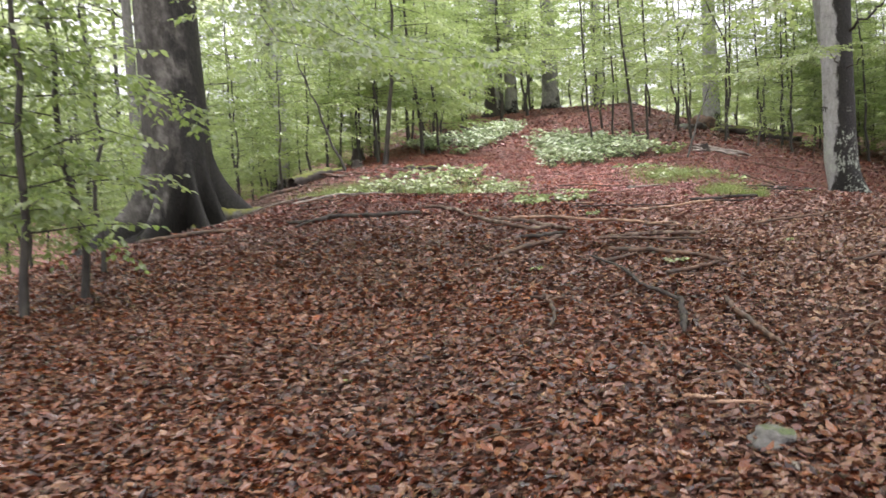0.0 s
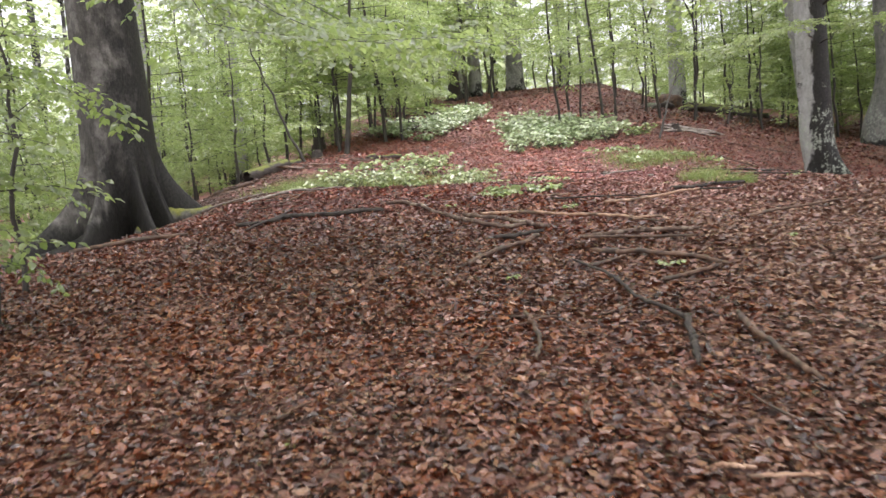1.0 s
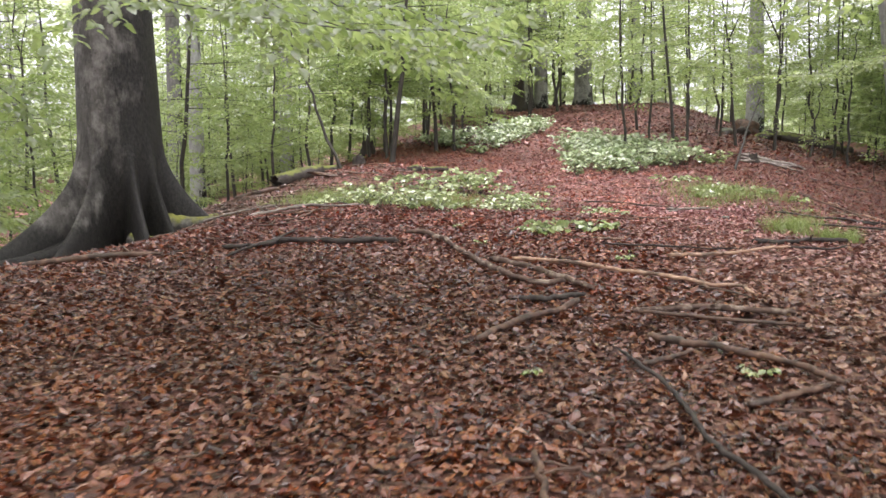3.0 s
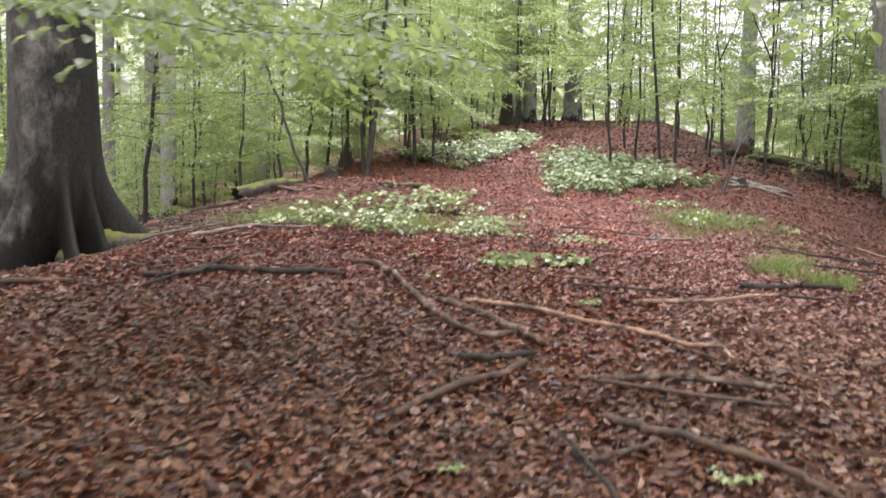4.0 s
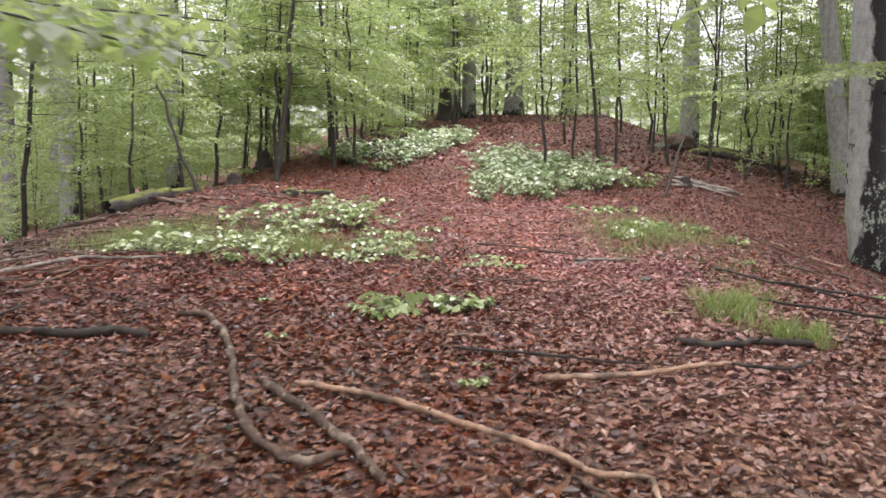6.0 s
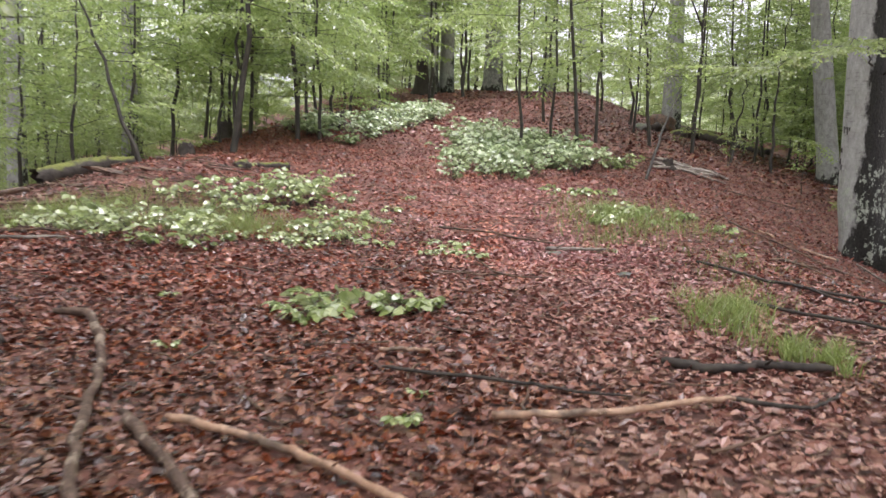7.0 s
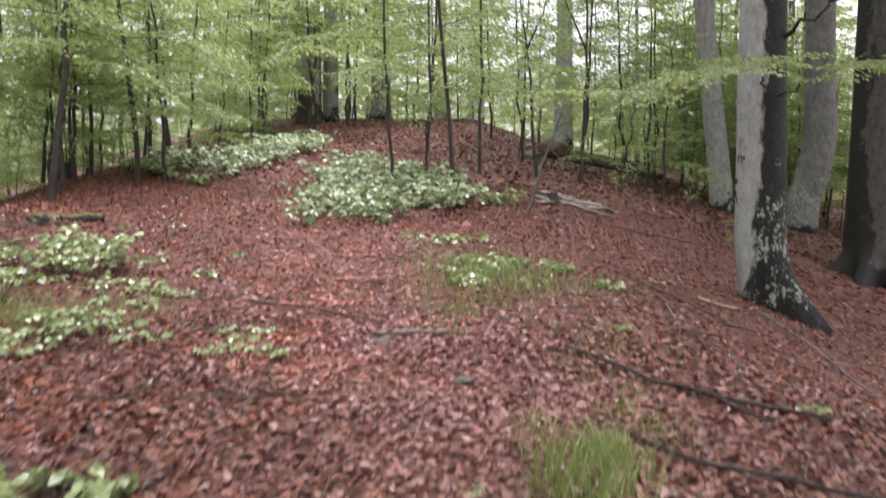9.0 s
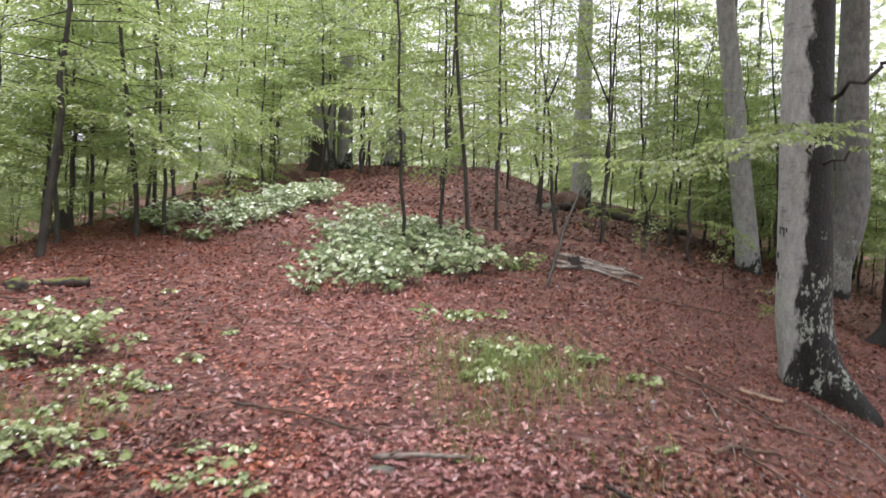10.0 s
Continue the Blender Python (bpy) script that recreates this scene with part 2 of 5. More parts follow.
    c = m.ramp(m.noise(18, 5, 0.6), (0.3, (0.034, 0.021, 0.016)), (0.7, (0.13, 0.085, 0.064)))
    c = m.mix(m.ramp(m.noise(7, 5, 0.65), (0.53, 0.0), (0.58, 0.8)), c, m.ramp(m.noise(30, 3), (0.3, (0.16, 0.125, 0.10)), (0.7, (0.30, 0.235, 0.18))))
    m.base(c).bump(m.noise(35, 4, 0.6), 0.7, 0.01)
    M["peel"] = m.m
    M["pale"] = wood("bare_pale_wood", (0.20, 0.100, 0.056), (0.43, 0.285, 0.20), 0.5)
    M["dead"] = wood("dead_branch_bark", (0.026, 0.014, 0.010), (0.155, 0.090, 0.058), 0.55)
    M["black"] = wood("wet_black_wood", (0.012, 0.010, 0.009), (0.045, 0.034, 0.027), 0.72)
    M["rot"] = wood("weathered_grey_wood", (0.085, 0.070, 0.058), (0.25, 0.215, 0.185))

    m = Mat("splintered_wood", 0.75, 0.3)
    grain = m.noise(9, 5, 0.6, stretch=(0.25, 3, 3))
    c = m.ramp(grain, (0.32, (0.05, 0.04, 0.035)), (0.48, (0.24, 0.205, 0.18)), (0.7, (0.44, 0.40, 0.36)))
    m.base(m.mix(m.ramp(m.noise(4, 4), (0.5, 0.0), (0.62, 0.7)), c, (0.075, 0.055, 0.045)))
    m.bump(grain, 0.9, 0.03)
    M["slab"] = m.m

    m = Mat("mossy_stone", 0.75, 0.3)
    c = m.ramp(m.noise(14, 5), (0.3, (0.07, 0.068, 0.062)), (0.7, (0.19, 0.18, 0.165)))
    up = m.axis("Z", m.node("NewGeometry").outputs["Normal"])
    f = m.ramp(m.math("ADD", m.math("MULTIPLY", up, 0.5), m.noise(7, 4)), (0.88, 0.0), (1.0, 0.85))
    m.base(m.mix(f, c, m.ramp(m.noise(60, 3), (0.3, (0.035, 0.055, 0.015)), (0.7, (0.09, 0.12, 0.035)))))
    m.bump(m.noise(30, 5), 0.6, 0.02)
    M["stone"] = m.m
    m = Mat("mossy_dark_log", 0.7, 0.3)
    c = m.ramp(m.noise(10, 5), (0.3, (0.014, 0.011, 0.009)), (0.7, (0.055, 0.044, 0.036)))
    f = m.ramp(m.math("ADD", m.math("MULTIPLY", m.axis("Z", m.node("NewGeometry").outputs["Normal"]), 0.5), m.noise(4, 4)), (0.80, 0.0), (0.95, 0.9))
    m.base(m.mix(f, c, m.ramp(m.noise(50, 3), (0.3, (0.06, 0.075, 0.012)), (0.7, (0.16, 0.17, 0.03)))))
    m.bump(m.noise(30, 5), 0.6, 0.02)
    M["log"] = m.m
    m = Mat("mossy_root", 0.8, 0.25)
    c = m.ramp(m.noise(16, 5), (0.3, (0.05, 0.048, 0.04)), (0.7, (0.15, 0.145, 0.125)))
    f = m.ramp(m.math("ADD", m.math("MULTIPLY", m.axis("Z", m.node("NewGeometry").outputs["Normal"]), 0.35), m.noise(5, 4)), (0.60, 0.0), (0.78, 0.95))
    m.base(m.mix(f, c, m.ramp(m.noise(60, 3), (0.3, (0.07, 0.08, 0.014)), (0.7, (0.19, 0.19, 0.035)))))
    m.bump(m.noise(40, 5), 0.6, 0.02)
    M["root"] = m.m
    m = Mat("carved_scar", 0.8, 0.2)
    m.base(m.ramp(m.noise(40, 3), (0.3, (0.03, 0.028, 0.025)), (0.7, (0.07, 0.065, 0.06))))
    M["scar"] = m.m
    return M


M = make_materials()
rng = np.random.default_rng(7)


# ---- mesh helpers ----
def np_mesh(name, verts, faces, smooth=False):
    """A mesh from arrays; faces is an (n, 3) or (n, 4) array."""
    verts, faces = np.asarray(verts, np.float32), np.asarray(faces, np.int32)
    me = bpy.data.meshes.new(name)
    n, k = faces.shape
    me.vertices.add(len(verts))
    me.vertices.foreach_set("co", verts.ravel())
    me.loops.add(n * k)
    me.loops.foreach_set("vertex_index", faces.ravel())
    me.polygons.add(n)
    me.polygons.foreach_set("loop_start", np.arange(0, n * k, k, dtype=np.int32))
    me.polygons.foreach_set("loop_total", np.full(n, k, np.int32))
    me.update(calc_edges=True)
    me.polygons.foreach_set("use_smooth", np.full(n, smooth))
    me.validate()
    return me


def part(name, me, material, parent=None, label=""):
    if not me.materials:
        me.materials.append(material)
    ob = new(name, me)
    ob.parent = parent
    return tagged(ob, label)


def unit(v):
    return v / np.maximum(np.linalg.norm(v, axis=-1, keepdims=True), 1e-9)


def tube(points, radii, sides=8, rough=0.0, seed=0):
    """Vertices and quad faces of a tapered tube with closed ends along points."""
    P, R = np.asarray(points, float), np.asarray(radii, float)
    g = np.random.default_rng(seed)
    T = unit(np.gradient(P, axis=0))
    ref = np.array([0.0, 0, 1]) if abs(T[0][2]) < 0.8 else np.array([1.0, 0, 0])
    A = unit(np.cross(T, ref))
    B = np.cross(T, A)
    a = np.linspace(0, 2 * np.pi, sides, endpoint=False)
    r = R[:, None] * (1 + rough * g.normal(size=(len(P), sides)))
    V = P[:, None] + r[..., None] * (np.cos(a)[:, None] * A[:, None] + np.sin(a)[:, None] * B[:, None])
    n = len(P)
    i, j = np.meshgrid(np.arange(n - 1), np.arange(sides), indexing="ij")
    k = (j + 1) % sides
    F = np.stack([i * sides + j, i * sides + k, (i + 1) * sides + k, (i + 1) * sides + j], -1).reshape(-1, 4)
    V = V.reshape(-1, 3)
    V = np.vstack([V, P[0], P[-1]])
    c0, c1 = len(V) - 2, len(V) - 1
    half = np.arange(0, sides, 2)
    caps = [(c0, (h + 2) % sides, (h + 1) % sides, h) for h in half]
    top = (n - 1) * sides
    caps += [(c1, top + h, top + (h + 1) % sides, top + (h + 2) % sides) for h in half]
    return V, np.vstack([F, caps])


def merged(pieces):
    V, F, k = [], [], 0
    for v, f in pieces:
        V.append(v)
        F.append(f + k)
        k += len(v)
    return np.vstack(V), np.vstack(F)


def resample(points, n, wander=0.0, seed=0):
    P = np.asarray(points, float)
    d = np.r_[0, np.cumsum(np.linalg.norm(np.diff(P, axis=0), axis=1))]
    s = np.linspace(0, d[-1], n)
    Q = np.stack([np.interp(s, d, P[:, i]) for i in range(P.shape[1])], 1)
    if n > 4:
        Q[1:-1] = (Q[:-2] + 2 * Q[1:-1] + Q[2:]) / 4
    if wander:
        Q[1:-1] += np.random.default_rng(seed).normal(scale=wander, size=Q[1:-1].shape)
    return Q


def leaves(P, D, N, L, W, fine=False, fold=0.12, droop=0.10):
    """Leaf blades at P along D with upper side N; one or two folded quads each."""
    S = unit(np.cross(N, D))
    N = np.cross(D, S)
    L, W = L[:, None], W[:, None]
    tip = P + D * L - N * L * droop
    n = len(P)
    if not fine:
        r = P + D * L * 0.45 + S * W * 0.5 + N * L * fold
        l = P + D * L * 0.45 - S * W * 0.5 + N * L * fold
        V = np.stack([P, r, tip, l], 1).reshape(-1, 3)
        return V, np.arange(4 * n).reshape(n, 4)
    if fine == 2:
        out = [P, P + D * L * 0.5 + N * L * 0.03, tip]
        for sgn in (1, -1):
            for along, wide, rise in ((0.20, 0.36, 0.8), (0.52, 0.50, 1.0), (0.82, 0.27, 0.3)):
                out.append(P + D * L * along + S * W * wide * sgn + N * L * fold * rise - N * L * droop * along * along)
        V = np.stack(out, 1).reshape(-1, 3)
        b = np.arange(n)[:, None] * 9
        return V, np.vstack([b + [0, 3, 4, 1], b + [1, 4, 5, 2], b + [0, 1, 7, 6], b + [1, 2, 8, 7]])
    r1 = P + D * L * 0.28 + S * W * 0.44 + N * L * fold
    r2 = P + D * L * 0.68 + S * W * 0.40 + N * L * fold * 0.5
    l1 = P + D * L * 0.28 - S * W * 0.44 + N * L * fold
    l2 = P + D * L * 0.68 - S * W * 0.40 + N * L * fold * 0.5
    V = np.stack([P, r1, r2, tip, l2, l1], 1).reshape(-1, 3)
    b = np.arange(n)[:, None] * 6
    return V, np.vstack([b + [0, 1, 2, 3], b + [0, 3, 4, 5]])


def leafy(curve, g, leaf=0.07, reach=0.45, fine=False, first=0.15, gap=0.055, step=0.085):
    """Flat beech sprays along a branch curve: side twigs left and right with alternate leaves."""
    C = np.asarray(curve, float)
    d = np.r_[0, np.cumsum(np.linalg.norm(np.diff(C, axis=0), axis=1))]
    total = d[-1]
    P, D = [], []
    s, side = first * total, 1
    while s < total:
        at = np.array([np.interp(s, d, C[:, i]) for i in range(3)])
        to = np.array([np.interp(min(s + 0.05, total + 0.05), d, C[:, i]) for i in range(3)])
        fr = np.array([np.interp(s - 0.05, d, C[:, i]) for i in range(3)])
        t = unit(to - fr)
        a = unit(np.cross([0, 0, 1.0], t))
        length = (0.10 + reach * (1 - s / total) ** 0.7) * g.uniform(0.6, 1.15)
        way = unit(t * 0.75 + a * side * g.uniform(0.6, 0.95) + np.array([0, 0, g.uniform(-0.12, 0.08)]))
        k = np.arange(0.04, length, gap)
        lean = np.where(np.arange(len(k)) % 2 == 0, 1, -1)[:, None]
        cross = unit(np.cross([0, 0, 1.0], way))
        P.append(at + way * k[:, None] + np.array([0, 0, -0.25]) * (k[:, None] ** 2))
        D.append(unit(way * 0.7 + cross * lean * g.uniform(0.4, 0.9, (len(k), 1)) + g.normal(scale=0.16, size=(len(k), 3)) + [0, 0, -0.28]))
        s += step * g.uniform(0.8, 1.2)
        side = -side
    P, D = np.vstack(P), np.vstack(D)
    N = unit(np.array([0, 0, 1.0]) + g.normal(scale=0.32, size=P.shape))
    L = leaf * g.uniform(0.75, 1.25, len(P))
    return leaves(P, D, N, L, L * 0.62, fine)


# ---- the lie of the land ----
PROFILE_Y = [-30, -10, 0, 5, 7.2, 9, 11, 13, 16.5, 20, 25, 28.2, 35.5, 41.1, 46.8, 51.4, 55.7, 61.6, 76, 95, 140, 400]
PROFILE_Z = [-2.4, -0.85, -0.15, 0.19, 0.37, 0.53, 0.72, 0.78, 0.83, 1.06, 1.46, 1.74, 2.37, 3.0, 3.69, 4.39, 5.09, 5.61, 6.2, 6.0, 4.5, 2]


def soft_plus(x):
    return np.log1p(np.exp(np.clip(x, -30, 30)))


def land(x, y):
    """Height of the ground: a broad spur that climbs ahead and falls off on both sides."""
    x, y = np.asarray(x, float), np.asarray(y, float)
    p = sum(np.interp(y + k, PROFILE_Y, PROFILE_Z) for k in np.linspace(-1.5, 1.5, 7)) / 7
    xr = np.interp(y, [0, 6, 13, 19, 24, 30, 36, 46, 51, 56, 62, 82], [6.5, 5.0, 3.6, 2.5, 2.8, 3.8, 4.6, 4.4, 4.8, 5.2, 5.8, 7.5])
    r = soft_plus((x - xr) * 2.2) / 2.2
    r = 9 * (1 - np.exp(-r * np.interp(y, [25, 34, 38, 46], [0.43, 0.28, 0.27, 0.17]) / 9))
    xl = np.interp(y, [0, 8, 14, 19, 25, 32, 40, 60], [-5.0, -5.9, -7.6, -7.7, -7.9, -9.2, -10.2, -12.0])
    l = soft_plus((xl - x) * 1.6) / 1.6
    l = 8 * (1 - np.exp(-l * 0.36 / 8))
    rim = 0.42 * np.exp(-(((x + 6.0) / 1.9) ** 2) - ((y - 21.0) / 3.6) ** 2)
    rim = rim + 0.20 * np.exp(-(((x + 4.2) / 2.5) ** 2) - ((y - 14.0) / 2.0) ** 2)
    rim = rim - 0.42 * np.exp(-(((x + 6.8) / 1.1) ** 2) - ((y - 12.8) / 1.5) ** 2)
    rim = rim + 0.55 * np.exp(-(((x + 6.2) / 2.3) ** 2) - ((y - 33.5) / 6.5) ** 2)
    # the far bank drops away beside the head of the path
    q = np.clip((x - 0.6) / 5.6, 0, 1)
    drop = np.interp(y, [22, 28, 37, 46, 53.6, 62, 80, 110], [0, 0.12, 0.30, 0.85, 1.35, 1.6, 1.8, 1.8]) * q * q * (3 - 2 * q)
    return p - r - l + rim - drop


def ground(x, y):
    """The land with small hummocks."""
    h = land(x, y)
    near = np.exp(-((np.asarray(x) / 30) ** 2) - ((np.asarray(y) - 15) / 45) ** 2)
    h = h + near * (0.018 * np.sin(2.1 * x + 0.7 * y + 0.5) * np.sin(1.7 * y - 0.9 * x) + 0.012 * np.sin(5.3 * x + 1.1) * np.sin(4.7 * y + 0.3 * x))
    return h


def build_ground():
    def axis(lo, hi, fine, far_lo, far_hi, grow):
        mid = list(np.arange(lo, hi + fine / 2, fine))
        for end, sign in ((far_lo, -1), (far_hi, 1)):
            step, at = fine, (mid[0] if sign < 0 else mid[-1])
            side = []
            while (at - end) * sign < 0:
                step *= grow
                at += sign * step
                side.append(at)
            mid = side[::-1] + mid if sign < 0 else mid + side
        return np.array(mid)

    xs, ys = axis(-9, 8, 0.25, -2200, 2200, 1.09), axis(0, 34, 0.27, -2000, 2600, 1.075)
    X, Y = np.meshgrid(xs, ys)
    V = np.stack([X, Y, ground(X, Y)], -1).reshape(-1, 3)
    nx, ny = len(xs), len(ys)
    i, j = np.meshgrid(np.arange(ny - 1), np.arange(nx - 1), indexing="ij")
    F = np.stack([i * nx + j, i * nx + j + 1, (i + 1) * nx + j + 1, (i + 1) * nx + j], -1).reshape(-1, 4)
    ob = part("ground", np_mesh("ground", V, F, True), M["floor"])
    tagged(ob, "forest floor of wet brown beech litter on a spur", "ground", kind="structure")


build_ground()


# ---- fallen leaves ----
def build_litter(name, x0, x1, y0, y1, count, size, fine, seed, label, taper=()):
    g = np.random.default_rng(seed)
    x, y = g.uniform(x0, x1, count), g.uniform(y0, y1, count)
    if taper:
        y = np.where(y < 2.5, y + g.normal(scale=0.5, size=count), y)
        x = (taper[0] + taper[1] * y) + (g.uniform(0, 1, count) + g.normal(scale=0.03, size=count)) * (taper[2] - taper[0] + (taper[3] - taper[1]) * y)
    z = ground(x, y) + g.uniform(0.0, 0.027, count)
    a = g.uniform(0, 2 * np.pi, count)
    D = unit(np.stack([np.cos(a), np.sin(a), g.normal(scale=0.26, size=count)], 1))
    N = unit(np.array([0, 0, 1.0]) + g.normal(scale=0.25, size=(count, 3)))
    L = size * g.uniform(0.45, 1.4, count)
    curl, tip = g.normal(0.09, 0.13, (count, 1)), g.normal(-0.02, 0.15, (count, 1))
    V, F = leaves(np.stack([x, y, z], 1), D, N, L, L * g.uniform(0.45, 0.85, count), fine, curl, tip)
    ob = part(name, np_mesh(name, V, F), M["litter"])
    tagged(ob, label, "leaf litter", kind="stuff")


build_litter("leaf_litter", 0, 1, 1.2, 6, 46000, 0.050, True, 11, "wet brown and rust fallen beech leaves underfoot", (-0.9, -0.78, 0.9, 0.32))
build_litter("leaf_litter", 0, 1, 6, 11, 58000, 0.055, True, 18, "wet brown and rust fallen beech leaves along the walk", (-0.9, -0.78, 1.1, 0.36))
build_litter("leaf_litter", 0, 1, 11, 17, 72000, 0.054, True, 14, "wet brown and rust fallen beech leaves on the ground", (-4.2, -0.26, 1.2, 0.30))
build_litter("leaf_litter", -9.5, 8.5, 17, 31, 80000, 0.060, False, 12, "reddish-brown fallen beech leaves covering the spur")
build_litter("leaf_litter", -10, 9, -7, 2.5, 18000, 0.085, False, 17, "brown fallen leaves at the start of the walk")
build_litter("leaf_litter", -16, -8, 11, 26, 12000, 0.11, False, 19, "brown fallen leaves on the slope under young beeches")
build_litter("leaf_litter", -13, -6, 4, 11, 16000, 0.075, False, 15, "brown fallen leaves on the shaded side slope")
build_litter("leaf_litter", 7.5, 18, 20, 50, 18000, 0.12, False, 16, "brown fallen leaves on the falling slope, dulled by painted shade")
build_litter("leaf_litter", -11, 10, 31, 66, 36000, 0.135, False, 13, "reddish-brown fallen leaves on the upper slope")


# ---- great beeches ----
def trunk_mesh(name, r0, height, lobes, flare, reach, bend, seed, sides=44, sink=0.8):
    """A tapered trunk with buttress roots. lobes: (angle, width, strength)."""
    g = np.random.default_rng(seed)
    z = np.r_[np.linspace(-sink, 1.6, 26), np.linspace(1.75, height, 34)]
    a = np.linspace(0, 2 * np.pi, sides, endpoint=False)
    Z, A = np.meshgrid(z, a, indexing="ij")
    up = np.clip(Z, 0, None)
    r = r0 * (1.0 - 0.62 * np.clip(Z, 0, height) / height) * (1 + 0.08 * np.exp(-up / 0.9))
    low = np.clip(1 - np.clip(Z, -0.3, None) / reach, 0, 1.3) ** 2.2
    ridge = 0
    for ang, width, strength in lobes:
        d = np.angle(np.exp(1j * (A - ang)))
        ridge = ridge + strength * np.exp(-((d / width) ** 2))
    r = r + flare * low * (ridge - 0.30)
    r = r + 0.10 * flare * low * np.sin(11 * A + 2.0 * np.sin(3 * A) + seed) * 0.5
    for k in range(2, 6):
        r = r * (1 + 0.012 * np.sin(k * A + g.uniform(0, 6) + 0.5 * Z * g.uniform(0.3, 1.2)))
    bx, by = np.interp(Z, bend[0], bend[1]), np.interp(Z, bend[0], bend[2])
    V = np.stack([r * np.cos(A) + bx, r * np.sin(A) + by, Z], -1).reshape(-1, 3)
    n = len(z)
    i, j = np.meshgrid(np.arange(n - 1), np.arange(sides), indexing="ij")
    k = (j + 1) % sides
    F = np.stack([i * sides + j, i * sides + k, (i + 1) * sides + k, (i + 1) * sides + j], -1).reshape(-1, 4)
    return np_mesh(name, V, F, True)


def crown_meshes(seed, base, top, spread, branches=16, per=160, leaf=0.17):
    """Limbs and foliage of a tall beech."""
    g = np.random.default_rng(seed)
    limbs, foliage = [], []
    for i in range(branches):
        h = base + (top - base) * (i / branches) ** 0.9
        az = i * 2.4 + g.uniform(-0.4, 0.4)
        out = spread * (1 - 0.55 * (h - base) / (top - base)) * g.uniform(0.75, 1.1)
        s = np.linspace(0, 1, 7)
        C = np.stack([np.cos(az) * out * s, np.sin(az) * out * s, h + out * (0.55 * s - 0.25 * s * s)], 1)
        C[1:] += g.normal(scale=0.10, size=(6, 3))
        limbs.append(tube(C, np.linspace(0.09, 0.015, 7), 6))
        k = g.uniform(0.25, 1.05, per)
        P = np.stack([np.interp(k, s, C[:, q]) for q in range(3)], 1) + g.normal(scale=(0.55, 0.55, 0.28), size=(per, 3))
        a = g.uniform(0, 6.3, per)
        D = unit(np.stack([np.cos(a), np.sin(a), g.normal(-0.15, 0.25, per)], 1))
        N = unit(np.array([0, 0, 1.0]) + g.normal(scale=0.35, size=(per, 3)))
        L = leaf * g.uniform(0.7, 1.4, per)
        foliage.append(leaves(P, D, N, L, L * 0.7))
    return np_mesh("limbs", *merged(limbs), True), np_mesh("crown", *merged(foliage))


CROWNS = [crown_meshes(41, 8.5, 20, 5.0), crown_meshes(42, 10, 22, 4.6), crown_meshes(43, 13.5, 22, 3.8, 10, 110)]
for limbs_me, crown_me in CROWNS:
    limbs_me.materials.append(M["bark_grey"])
    crown_me.materials.append(M["paled_leaf"])


def beech(x, y, r0, material, label, lobes=(), flare=0.32, reach=0.9, bend=((0, 20), (0, 0), (0, 0)), seed=1, height=20, crown=0, sides=40):
    """A tall beech: trunk with root flare, limbs and crown."""
    thing = new("beech_tree")
    thing.location = (x, y, float(land(x, y)))
    tagged(thing, label, "tree", "old beeches")
    lobes = lobes or [(seed * 1.3 + k * 2 * math.pi / 5, 0.38, 0.8) for k in range(5)]
    part("trunk", trunk_mesh("trunk", r0, height, lobes, flare, reach, bend, seed, sides), material, thing)
    tx, ty = np.interp(9, bend[0], bend[1]), np.interp(9, bend[0], bend[2])
    for nm, me in zip(("limbs", "crown"), CROWNS[crown]):
        ob = tagged(part(nm, me, material, thing), kind="stuff")
        ob.location, ob.rotation_euler = (tx, ty, 0), (0, 0, seed * 1.7)
    return thing


left_beech = beech(-7.12, 13.95, 0.575, M["bark_left"], "massive old beech with buttressed mossy roots and dark wet bark",
                   [(-2.8, 0.20, 0.9), (-2.2, 0.15, 1.25), (-1.62, 0.13, 1.0), (-0.78, 0.13, 0.95), (-0.25, 0.11, 0.7), (0.2, 0.15, 1.2), (0.75, 0.2, 0.9), (1.7, 0.25, 0.8), (2.6, 0.25, 0.8)],
                   1.12, 1.55, ((0, 4, 20), (0, -0.1, -0.3), (0, 0, 0)), 3, sides=170)
right_beech = beech(5.62, 23.5, 0.40, M["bark_right"], "grey beech with pale lichen patches and a wet dark flank",
                    [(-0.6, 0.35, 1.3), (-2.6, 0.3, 0.8), (1.2, 0.4, 0.6), (2.6, 0.4, 0.5)], 0.30, 0.9, ((0, 1, 4, 20), (0.15, 0, -0.05, -0.1), (0, 0, 0, 0)), 5, crown=1)


def root(tree, angle, start, end, r0, r1, seed, material="root"):
    """A surface root that runs out from a trunk over the ground."""
    x0, y0, z0 = tree.location
    s = np.linspace(0, 1, 12)
    d = start + (end - start) * s
    a = angle + 0.18 * np.sin(2.5 * s + seed)
    x, y = x0 + d * np.cos(a), y0 + d * np.sin(a)
    R = np.linspace(r0, r1, 12)
    z = land(x, y) + np.linspace(0.12, -0.03, 12) * (1 - 0.4 * s)
    C = np.stack([x - x0, y - y0, z - z0], 1)
    part("root", np_mesh("root", *tube(C, R, 10, 0.05, seed), True), M[material], tree, "mossy yellow-green root" if material == "root" else "dark wet root")


